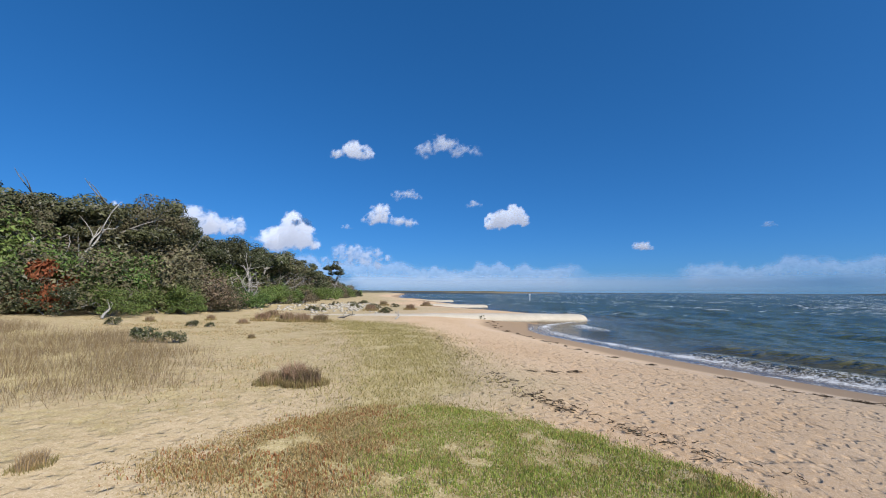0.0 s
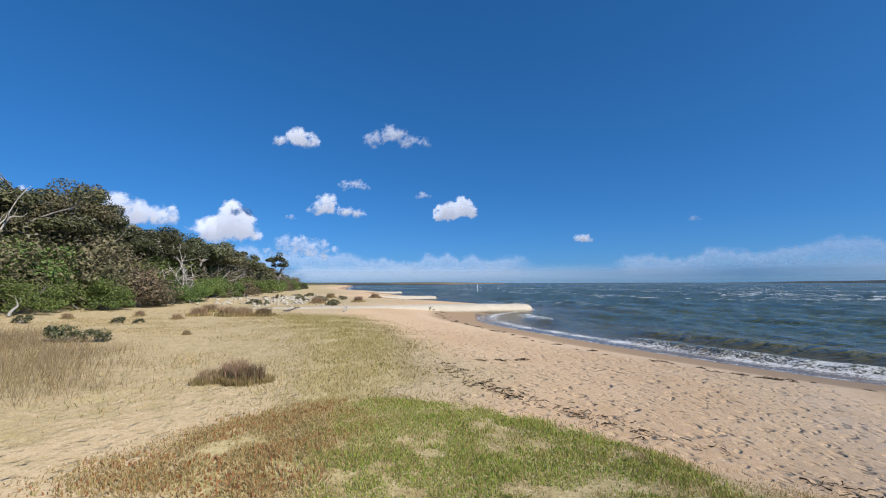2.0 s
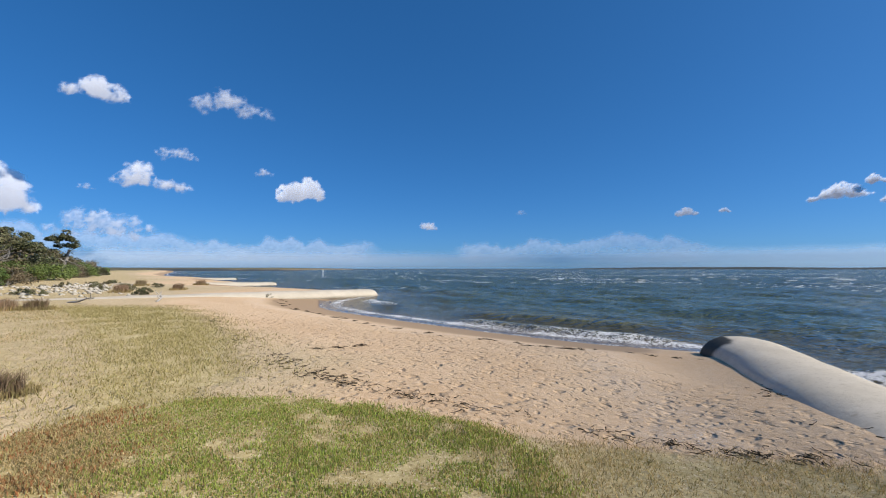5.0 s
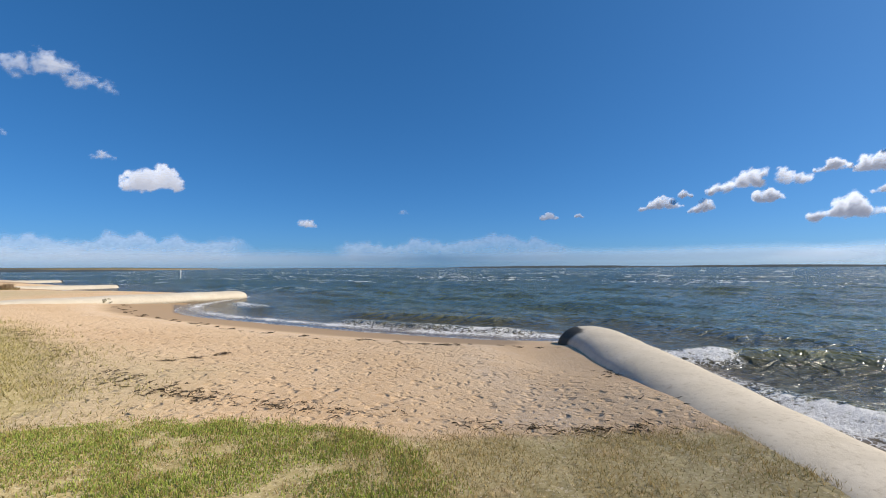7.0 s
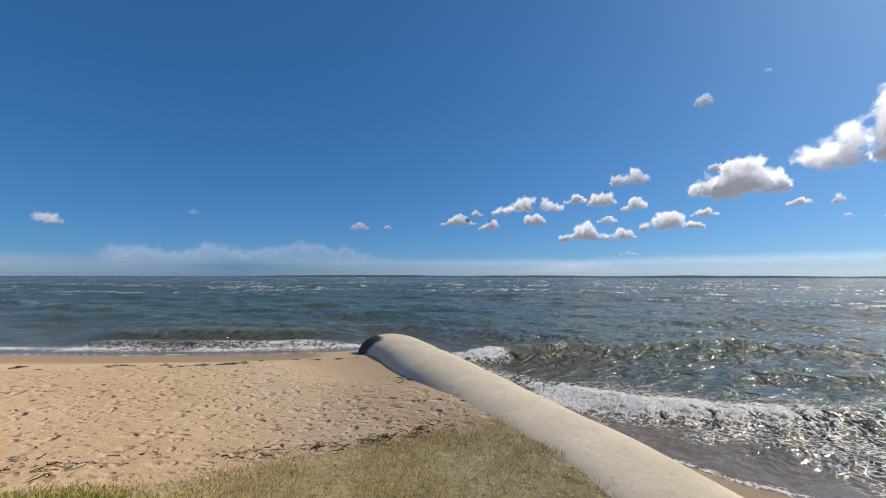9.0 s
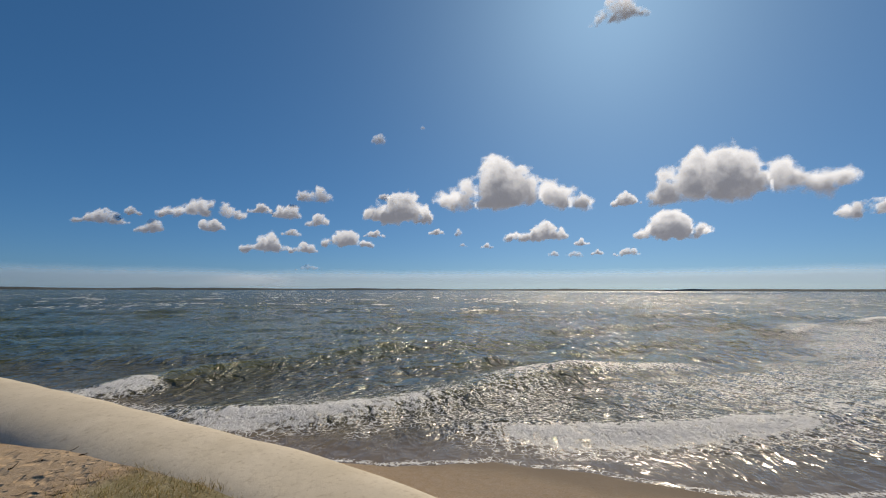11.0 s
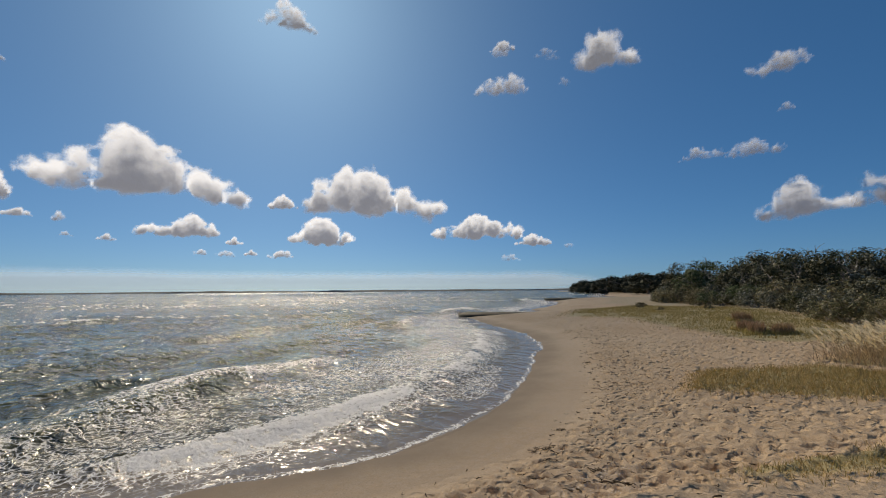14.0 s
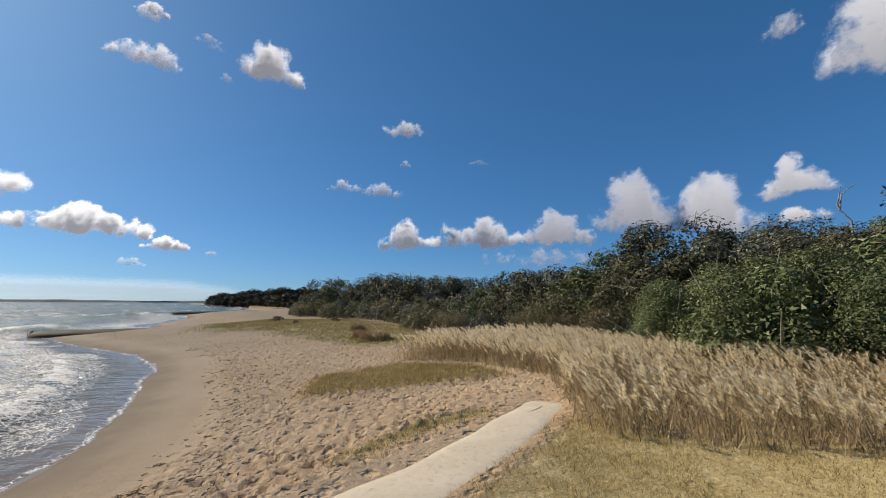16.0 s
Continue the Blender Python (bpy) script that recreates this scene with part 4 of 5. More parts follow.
    # northern dune: three ranks of trees behind the thicket
    line = [(-31, -4), (-31.5, 4), (-31.5, 10), (-31, 16), (-32, 23), (-35, 31), (-41, 42), (-47, 54), (-54, 68), (-64, 86), (-78, 112)]
    for rank, back in enumerate((0.0, 5.0, 11.0)):
        s = 0.0
        total = sum(math.hypot(b[0] - a[0], b[1] - a[1]) for a, b in zip(line[:-1], line[1:]))
        while s < total - 6:
            x, y = point_on(line, s)
            x, y = x - back * 0.9 + gen.normal(0, 0.8), y - back * 0.35 + gen.normal(0, 0.8)
            top = np.interp(y, [-4, 10, 20, 30, 42, 60, 75, 110], [9.8, 9.3, 9.3, 8.9, 8.4, 7.6, 6.0, 4.4]) + 0.10 * back + gen.uniform(-1.1, 0.25)
            model, own = chosen(trees, [0.25, 0.2, 0.3, 0.25], x, y, back)
            plant(model, x, y, 1, gen, group_n, gen.uniform(1.0, 1.25), top, own)
            s += gen.uniform(2.6, 3.8) * (1 + s / 90)
    # thicket in front of them
    line = [(-25.5, -4), (-25.5, 4), (-25.2, 9), (-25, 13), (-25.6, 17), (-25.5, 21), (-26.5, 25), (-31, 32), (-37, 41), (-43, 51), (-50, 66), (-60, 86), (-74, 113)]
    total = sum(math.hypot(b[0] - a[0], b[1] - a[1]) for a, b in zip(line[:-1], line[1:]))
    for back in (0.0, 2.6, 5.0):
        s = gen.uniform(0, 1)
        while s < total - 4:
            x, y = point_on(line, s)
            x, y = x - back + gen.normal(0, 0.5), y - 0.3 * back + gen.normal(0, 0.5)
            high = np.interp(y, [0, 10, 18, 23, 26, 40, 110], [2.5, 2.5, 2.3, 1.6, 1.6, 2.6, 2.4]) + back * np.interp(y, [0, 20, 26, 60], [0.5, 0.5, 0.4, 0.4])
            odds = [0.5, 0.2, 0.2, 0.0, 0.1, 0.0, 0.0] if back < 2 else [0.2, 0.35, 0.3, 0.0, 0.15, 0.0, 0.0]
            model, own = chosen(shrubs, odds, x, y, back)
            plant(model, x, y, high / own * gen.uniform(0.8, 1.15), gen, "shrubs of the northern dune", gen.uniform(1.0, 1.3))
            s += gen.uniform(1.7, 2.5) * (1 + s / 80)
    rust = make_shrub("dead_shrub", 16, 1.6, 1.3, LEAF_RUST, "rust-orange dead shrub in the green thicket", 3600, 0.16, 20)
    plant(rust, -26.4, 12.0, 1, gen, "", 0.72, 4.8, 1.6)
    drop_model(rust)
    bare = make_tree("dead_tree", 6, 6.2, 2.8, 4, None, DEAD, "bare bleached dead tree leaning out of the thicket", "tree", 0, 0.2, 0.5, 0.55)
    plant(bare, -28.0, 13.4, 1, gen, "", 1.0, 7.9, 6.2)
    plant(bare, -29.0, 27.0, 0.8, gen)
    drop_model(bare)
    lone = make_tree("lone_tree", 8, 7.5, 2.3, 1, LEAF_DARK, BARK, "tall slender tree with a small tufted crown", "tree", 1800, 0.34, 0.9, 0.12, 0.62)
    plant(lone, -52.5, 71.5, 1, gen, "", 1.0, 8.9, 7.5)
    drop_model(lone)

    # southern dune
    line = [(-22, -3), (-16.5, -9), (-13.5, -13.5), (-12, -17.5), (-11, -22), (-10, -28), (-7.5, -36), (-1.5, -43), (7, -50), (16, -59), (25, -72)]
    for back in (0.0, 4.5, 10.0):
        s = 0.0
        total = sum(math.hypot(b[0] - a[0], b[1] - a[1]) for a, b in zip(line[:-1], line[1:]))
        while s < total - 7:
            x, y = point_on(line, s)
            x, y = x - back * 0.85 + gen.normal(0, 0.6), y - back * 0.4 + gen.normal(0, 0.6)
            top = np.interp(-y, [0, 9, 14, 19, 22, 26, 31, 40, 55, 75], [6.6, 6.7, 6.6, 6.6, 6.7, 6.7, 6.2, 5.5, 6.4, 7.2]) + 0.06 * back + gen.uniform(-1.5, 0.35)
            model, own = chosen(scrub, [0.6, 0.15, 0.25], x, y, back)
            plant(model, x, y, 1, gen, group_s, gen.uniform(1.05, 1.3), top, own)
            s += gen.uniform(2.3, 3.4) * (1 + s / 90)
    line = [(-15.5, -5.5), (-12, -9.5), (-10, -13), (-9, -17), (-8, -21), (-6.2, -24.5), (-1.5, -26), (1.5, -28.5), (3.2, -35), (7.5, -44), (17, -53), (26, -68)]
    total = sum(math.hypot(b[0] - a[0], b[1] - a[1]) for a, b in zip(line[:-1], line[1:]))
    for back in (0.0, 2.8):
        s = gen.uniform(0, 1)
        while s < total - 8:
            x, y = point_on(line, s)
            x, y = x - 0.9 * back + gen.normal(0, 0.5), y - 0.4 * back + gen.normal(0, 0.5)
            high = np.interp(-y, [4, 10, 14, 19, 25, 30, 40, 68], [3.2, 3.4, 2.6, 2.2, 1.4, 1.5, 1.5, 1.8]) + 0.25 * back
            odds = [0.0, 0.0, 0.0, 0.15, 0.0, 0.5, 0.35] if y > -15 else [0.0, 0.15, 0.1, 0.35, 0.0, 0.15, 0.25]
            model, own = chosen(shrubs, odds, x, y, back)
            plant(model, x, y, high / own * gen.uniform(0.8, 1.15), gen, "shrubs of the southern dune", gen.uniform(0.95, 1.2))
            s += gen.uniform(1.6, 2.3) * (1 + s / 90)
    big = make_shrub("boobialla_shrub", 19, 4.0, 2.4, LEAF_BOOBIALLA, "tall dense green shrub behind the reeds", 46000, 0.075, 46)
    for x, y, high, wide in ((-9.6, -12.4, 4.0, 1.15), (-10.8, -9.6, 3.7, 1.1), (-8.6, -15.6, 3.2, 1.1), (-13.2, -7.6, 4.2, 1.1)):
        plant(big, x, y, high / 4.0, gen, "shrubs of the southern dune", wide)
    drop_model(big)
    # wooded headland beyond
    model, own = far_tree
    for k in range(100):
        u = k / 99
        x, y = 60 + 175 * u + gen.normal(0, 6), -150 - 270 * u + gen.normal(0, 8)
        plant(model, x - 22, y, 1, gen, "trees of the far headland", 1.6, np.interp(u, [0, 0.7, 1], [9, 10.5, 8]) + gen.uniform(-2.5, 1), own)
    for k in range(40):
        u = k / 39
        x, y = -90 - 170 * u + gen.normal(0, 6), 130 + 260 * u + gen.normal(0, 6)
        plant(model, x - 15, y, 1, gen, "trees of the far northern shore", 1.5, 7 + gen.uniform(-2, 1), own)
    # behind the walker
    for k in range(14):
        x, y = -31 + gen.normal(0, 2), 2 - k * 0.9 + gen.normal(0, 1)
        plant(trees[k % 4][1], x, y, 1, gen, group_n, 1.1, 9, trees[k % 4][2])
    # low bushes on the open sand
    low = make_shrub("low_bush", 17, 0.55, 0.6, LEAF_DARK, "low dark green bush on open sand", 700, 0.09, 18)
    for x, y, s in ((-13.6, 8.9, 1.0), (-12.7, 9.2, 0.8), (-17.9, 13.9, 0.6), (-17.2, 14.2, 0.45), (-24, 30, 0.9), (-19.5, 11.5, 0.7)):
        plant(low, x, y, s, gen, "low bushes on the sand")
    low2 = make_shrub("low_bush", 18, 0.5, 0.7, LEAF_OLIVE, "low olive bush on open sand", 600, 0.11, 18)
    for k in range(22):
        u = gen.uniform(0, 1)
        x, y = -22 - 22 * u + gen.normal(0, 2.5), 28 + 32 * u + gen.normal(0, 2)
        plant(low2, x + 5, y, gen.uniform(0.5, 1.1), gen, "low bushes on the sand")
    for k in range(12):
        plant(low2, gen.uniform(3, 16), gen.uniform(-52, -34), gen.uniform(0.6, 1.2), gen, "low bushes on the sand")
    for near, thin, _ in trees + scrub + shrubs:
        drop_model(near), drop_model(thin)
    drop_model(far_tree[0])
    drop_model(low), drop_model(low2)


def make_tuft(seed, high, spread, count, material, label):
    gen = np.random.default_rng(seed)
    root = empty("grass_tuft", 0, 0, -60)
    for name, share, tall, mat in (("rush_clump", 1.0, 1.0, material), ("grass_skirt", 0.9, 0.45, OLIVE_BLADE)):
        n = int(count * share)
        a, r = gen.uniform(0, 6.28, n), spread * (1.25 if name == "grass_skirt" else 0.75) * gen.uniform(0, 1, n) ** 0.6
        at = np.stack([np.cos(a) * r, np.sin(a) * r * 0.7, 0 * r - 0.02], 1)
        v, f = blades(at, high * tall * gen.uniform(0.55, 1.1, n), 0.012, 0.35, 0.35, None, gen)
        part(name, mesh_of(name, v, f, mat, False), root)
    return tagged(root, label, "grass tuft", "tufts on the beach")


def build_tufts():
    gen = np.random.default_rng(31)
    kinds = [make_tuft(1, 0.46, 0.45, 900, RUSH, "dry brown rush tuft with a grassy skirt"), make_tuft(2, 0.36, 0.35, 420, TAN_STALK, "tan dead grass tuft on sand")]
    rush = [(-5.55, 6.35, 0.9), (-5.25, 6.3, 0.8), (-5.85, 6.1, 0.6), (-16.6, 18.6, 1.4), (-15.9, 19.0, 1.3), (-15.0, 19.4, 1.2), (-18.0, 18.2, 1.2), (-19.5, 20.5, 1.2),
            (5.3, -25.8, 1.3), (3.75, -19.9, 1.2), (3.0, -20.1, 1.1), (4.2, -21.0, 1.2), (-20, 33, 1.5), (-18, 37, 1.4), (-26, 46, 1.6), (-22, 50, 1.5)]
    for x, y, s in rush:
        plant(kinds[0], x, y, s, gen)
    for x, y, s in [(-5.2, 2.35, 0.5), (-11.8, 11.4, 0.5), (-17.5, 16.4, 0.9), (-21, 14, 0.9), (-20.5, 17, 1.0)]:
        plant(kinds[1], x, y, s, gen)
    for k in kinds:
        drop_model(k)


def build_grass():
    lush = [(-2.7, 4.4), (-2.5, 5.6), (-1.4, 5.7), (-0.2, 5.35), (0.9, 4.7), (1.45, 3.9), (1.3, 2.9), (0.5, 2.2), (-1.4, 2.3), (-2.0, 3.2)]
    grass_patch("green_shoots", lush, 60000, 0.4, GREEN_BLADE, 0.038, 0.013, 0.3, "dense bright green succulent shoots", 0.38, 0.32, 41)
    west = [(-4.3, 2.6), (-4.0, 4.6), (-3.2, 5.4), (-2.2, 4.6), (-2.0, 2.6)]
    grass_patch("red_shoots", west, 6500, 0.35, RED_BLADE, 0.045, 0.013, 0.35, "reddened and yellowed succulent shoots", 0.52, 0.35, 44)
    grass_patch("western_straw", west, 20000, 0.5, OLIVE_BLADE, 0.04, 0.008, 0.8, "dry straw and dead stalks on sand", 0.42, 0.4, 40)
    grass_patch("dry_turf", GREEN, 9000, 0.6, STRAW, 0.045, 0.006, 0.7, "dry straw between the green shoots", 0.5, 0.4, 47)
    grass_patch("olive_turf", TURF, 64000, 0.4, OLIVE_BLADE, 0.055, 0.008, 0.6, "thin olive and straw turf on sand", 0.38, 0.7, 42)
    grass_patch("straw_turf", TURF, 44000, 0.5, STRAW, 0.045, 0.007, 0.8, "dry straw turf on sand", 0.3, 0.5, 43)
    grass_patch("lawn_grass", LAWN, 46000, 1.4, OLIVE_BLADE, 0.075, 0.014, 0.6, "dry olive lawn grass running along the beach", 0.36, 1.1, 45)
    grass_patch("lawn_straw", LAWN, 24000, 2.0, STRAW, 0.06, 0.014, 0.7, "straw-coloured lawn grass along the beach", 0.4, 0.8, 46)
    flat = [(-6, 5), (-8, 12), (-14, 20), (-21, 22), (-23, 12), (-17, 10), (-11, 8)]
    grass_patch("sparse_grass", flat, 24000, 2.2, STRAW, 0.08, 0.014, 0.6, "sparse straw grass on the sand flat", 0.55, 1.6, 48)
    grass_patch("tan_weeds", WEEDS, 20000, 1.2, TAN_STALK, 0.36, 0.007, 0.45, "hazy tan dead weeds standing on the sand", 0.42, 1.2, 49, "weeds")
    grass_patch("southern_grass", SOUTH_LAWN, 34000, 1.4, OLIVE_BLADE, 0.11, 0.03, 0.6, "olive grass flat below the southern dune", 0.36, 2.0, 52)
    grass_patch("mound_grass", SOUTH_MOUND, 12000, 0.35, OLIVE_BLADE, 0.13, 0.012, 0.6, "low mound of olive grass on the beach", 0.3, 0.6, 53)
    grass_patch("bank_grass", BANK, 3500, 0.3, OLIVE_BLADE, 0.06, 0.008, 0.6, "olive grass along the tube's edge", 0.35, 0.4, 54)


REED_BED = [(-1.8, -5.8), (-3.0, -5.15), (-5, -4.8), (-9, -4.4), (-12, -7.5), (-10, -12.5), (-8, -18), (-3.5, -20), (0.2, -17.5), (1.5, -13.8), (-0.9, -12.8), (-2.4, -10.2), (-2.2, -8.2)]


def build_reeds():
    """Stems, leaves and feathery plumes, blown over to one side."""
    gen = np.random.default_rng(33)
    at = scatter(REED_BED, 6500, 0.25, gen)
    front = np.argsort(np.hypot(at[:, 0], at[:, 1]))
    at = at[front]
    n = len(at)
    h = (0.52 + 0.44 * fbm(at[:, 0] / 1.5, at[:, 1] / 1.5, 36, 3)) * gen.uniform(0.62, 1.15, n) * (1 - 0.24 * step(-11, -7, at[:, 1])) * (1 - 0.18 * step(-3.5, -7, at[:, 0])) * (1 - 0.1 * step(-9, -12, at[:, 1]))
    wind = np.array([0.32, 0.03, 0.0])
    t = np.linspace(0, 1, 4)
    go = wind[None] * gen.uniform(0.3, 1.4, n)[:, None] + gen.normal(0, 0.19, (n, 3)) * np.array([1, 1, 0])
    line = at[:, None] + h[:, None, None] * (t[None, :, None] * np.array([0, 0, 1.0]) + (t[None, :, None] ** 2) * go[:, None])
    r = np.linspace(0.0055, 0.002, 4)
    ring = np.array([[1, 0, 0], [-0.5, 0.87, 0], [-0.5, -0.87, 0]])
    v = (line[:, :, None] + r[None, :, None, None] * ring[None, None]).reshape(-1, 3)
    k = np.arange(n * 12).reshape(n, 4, 3)
    nxt = np.roll(k, -1, 2)
    f = np.stack([k[:, :-1], nxt[:, :-1], nxt[:, 1:], k[:, 1:]], -1).reshape(-1, 4)
    tagged(new("reed_stems", mesh_of("reed_stems", v, f, REED, False)), "dense bed of dry straw-coloured reed stems", "reeds", kind="stuff")
    per = 6
    u = gen.uniform(0.0, 0.85, (n, per))
    roots = np.stack([np.stack([np.interp(u[i], t, line[i, :, c]) for c in range(3)], -1) for i in range(n)]).reshape(-1, 3)
    v, f = blades(roots, np.repeat(h, per) * gen.uniform(0.16, 0.32, n * per), 0.018, 0.9, 0.6, wind * 0.7, gen, True)
    tagged(new("reed_leaves", mesh_of("reed_leaves", v, f, REED, False)), "dry narrow leaves on the reed stems", "reeds", kind="stuff")
    grass_patch("reed_litter", REED_BED, 22000, 0.3, REED, 0.34, 0.016, 0.5, "broken dead leaves and short stems among the reeds", 0.0, 0.6, 55, "reeds")
    per, headed = 30, gen.uniform(0, 1, n) < 0.55
    line, h, n = line[headed], h[headed], int(headed.sum())
    w = gen.uniform(0.72, 1.0, (n, per)) ** 0.8
    tips = (line[:, -2][:, None] + (line[:, -1] - line[:, -2])[:, None] * ((w - 0.75) / 0.25 * 1.1)[..., None]).reshape(-1, 3)
    v, f = blades(tips, np.repeat(h, per) * gen.uniform(0.06, 0.15, n * per), 0.026, 0.6, 0.7, wind * 2.6, gen, True)
    tagged(new("reed_plumes", mesh_of("reed_plumes", v, f, PLUME, False)), "pale feathery plumes bent over by the wind", "reeds", kind="stuff")


# ---------------------------------------------------------------- seaweed
def ribbon(gen, size, fat=1.0):
    p, _ = wander((0, 0, 0), (*gen.normal(0, 1, 2), 0.1), size, 6, 0.55, gen)
    p[:, 2] = np.abs(p[:, 2] - p[:, 2].min()) * 0.25 + gen.uniform(0.0, 0.02)
    p[:, :2] -= p[:, :2].mean(0) + gen.normal(0, 0.16 * size, 2)
    return limb(p, np.linspace(0.02, 0.006, 7) * fat * size * gen.uniform(0.7, 1.6), 4)


def build_seaweed():
    gen = np.random.default_rng(35)
    kinds = []
    for k in range(4):
        kinds.append([mesh_of("frond", *ribbon(gen, 0.42), WRACK, False) for _ in range(11)])

    def drop(x, y, size, label="dark dried seaweed clump on the sand", group="seaweed along the tide line"):
        z = float(ground_height(np.array([x]), np.array([y]))[0])
        ob = empty("seaweed_clump", x, y, z - 0.006, gen.uniform(0, 360))
        ob.scale = (size, size * gen.uniform(0.5, 0.9), size * 0.6)
        for me in kinds[int(gen.integers(0, 4))]:
            part("frond", me, ob)
        tagged(ob, label, "seaweed", group)

    tide = [(8.2, 9.4), (6.15, 10.4), (5.4, 10.8), (4.37, 10.3), (3.4, 10.7), (2.5, 11.9), (1.5, 12.1), (0.4, 13.4), (-1.6, 16.2), (-3.9, 21), (-6.4, 25.5), (-7.8, 29.5), (-8.2, 32)]
    total = sum(math.hypot(b[0] - a[0], b[1] - a[1]) for a, b in zip(tide[:-1], tide[1:]))
    for s in np.linspace(0, total, 46):
        x, y = point_on(tide, s)
        drop(x + gen.normal(0, 0.25), y + gen.normal(0, 0.25), gen.uniform(0.3, 0.9) * (1 + s / 50))
    for x, y, s in ((2.6, 12.0, 1.0), (4.35, 10.25, 1.1), (4.6, 10.15, 1.0), (4.15, 10.35, 0.9), (3.4, 10.7, 0.9), (3.85, 10.5, 0.8), (-1.2, 9.6, 1.0), (-0.8, 9.8, 1.0), (-1.7, 9.4, 0.8)):
        drop(x, y, s)
    south = "seaweed on the southern beach"
    for x, y, s in ((2.6, -4.6, 0.9), (2.9, -4.9, 0.8), (3.3, -5.5, 0.7), (2.2, -5.9, 0.8), (3.6, -7.1, 0.7), (2.5, -7.6, 0.6), (4.3, -6.4, 0.6), (3.1, -8.6, 0.7)):
        drop(x, y, s, "dark dried seaweed scrap on footprinted sand", south)
    for _ in range(60):
        s = gen.uniform(0, 1)
        x, y = 3.6 + 9 * s**1.5 + gen.normal(0, 0.7), -4 - 17 * s + gen.normal(0, 0.7)
        if float(shore_distance(np.array([x]), np.array([y]))[0]) > 2.0:
            drop(x, y, gen.uniform(0.25, 0.8), "dark dried seaweed scrap on footprinted sand", south)
    # the upper wrack line: countless scraps
    lines = [[(-2.4, 8.3), (-1.2, 7.0), (-0.3, 6.3), (0.6, 5.75), (1.5, 5.25), (2.5, 4.7), (3.6, 4.0), (4.3, 3.5)], [(-3.6, 10.6), (-2.6, 9.0), (-1.6, 7.6), (-0.6, 6.6)], [(-6.8, 16), (-4.8, 12.8), (-3.4, 10.4)], [(6.5, 7.2), (5.6, 5.0), (4.8, 3.6)]]
    pieces = []
    for k, line in enumerate(lines):
        total = sum(math.hypot(b[0] - a[0], b[1] - a[1]) for a, b in zip(line[:-1], line[1:]))
        for _ in range(int(total * (60 if k == 0 else 26))):
            x, y = point_on(line, gen.uniform(0, total))
            q = fbm(np.array([x * 0.9]), np.array([y * 0.9]), 84, 3)[0]
            x, y = x + gen.normal(0, 0.08 + 0.2 * (1 - q)), y + gen.normal(0, 0.05 + 0.14 * (1 - q))
            if gen.uniform() > step(0.35, 0.6, q):
                continue
            v, f = ribbon(gen, gen.uniform(0.07, 0.2), 1.7)
            z = float(ground_height(np.array([x]), np.array([y]))[0])
            pieces.append((v + np.array([x, y, z - 0.004]), f))
    for _ in range(1500):
        u = gen.uniform(0, 1)
        x, y = 3.0 + 9 * u**1.4 + gen.normal(0, 1.1), -2.5 - 19 * u + gen.normal(0, 1.1)
        if float(shore_distance(np.array([x]), np.array([y]))[0]) > 1.7 + gen.exponential(0.4):
            v, f = ribbon(gen, gen.uniform(0.05, 0.14), 2.6)
            pieces.append((v + np.array([x, y, float(ground_height(np.array([x]), np.array([y]))[0]) - 0.004]), f))
    v, f = joined(pieces)
    tagged(new("wrack_line", mesh_of("wrack_line", v, f, WRACK, False)), "thin broken line of dark seaweed scraps", "seaweed", kind="stuff")


def build_driftwood():
    """A bleached fallen branch half buried at the foot of the thicket."""
    gen = np.random.default_rng(61)
    for x, y, turn, size in ((-23.6, 13.4, 2.6, 0.65), (-15.5, 22.5, 75, 0.6), (-12.8, 24.5, 140, 0.5)):
        root = empty("driftwood_branch", x, y, float(ground_height(np.array([x]), np.array([y]), False)[0]), turn, size)
        p, _ = wander((-1.3, 0, 0.0), (0.9, 0.1, 0.35), 2.8, 9, 0.12, gen, -0.02)
        part("branch", mesh_of("branch", *limb(p, np.linspace(0.10, 0.04, len(p)), 8), DEAD), root)
        for k in (3, 5, 7, 8):
            q, _ = wander(p[k], gen.normal(0, 0.6, 3) + np.array([0.5, 0, 0.5]), gen.uniform(0.6, 1.1), 6, 0.2, gen)
            part("twig", mesh_of("twig", *limb(q, np.linspace(0.045, 0.01, len(q)), 6), DEAD), root)
        tagged(root, "bleached grey driftwood branch lying on sand", "driftwood", "driftwood on the northern sand")


def build_rubble():
    """Pale lumps of shell and limestone strewn below the northern dune."""
    gen = np.random.default_rng(71)
    corner = np.array([(1, 0, 0), (0, 1, 0), (-1, 0, 0), (0, -1, 0), (0, 0, 1), (0, 0, -1)], float)
    skin = np.array([(0, 1, 4), (1, 2, 4), (2, 3, 4), (3, 0, 4), (1, 0, 5), (2, 1, 5), (3, 2, 5), (0, 3, 5)])
    pieces = []
    for _ in range(420):
        u = gen.uniform(0, 1)
        x, y = -27 - 9 * u + gen.normal(0, 2.2) + 4, 29 + 20 * u + gen.normal(0, 2.0)
        z = float(ground_height(np.array([x]), np.array([y]), False)[0])
        size = gen.uniform(0.05, 0.2)
        v = corner * (1 + gen.normal(0, 0.22, (6, 3))) + gen.normal(0, 0.16, (6, 3))
        pieces.append((v * size * np.array([1.3, 1.0, 0.6]) + np.array([x, y, z + 0.2 * size]), skin))
    stone = plain_material("shell_rubble", (0.46, 0.40, 0.31), (0.68, 0.62, 0.52), 4.0, 0.9)
    tagged(new("shell_rubble", mesh_of("shell_rubble", *joined(pieces), stone, False)), "pale broken shell and limestone lumps on sand", "rubble", kind="stuff")


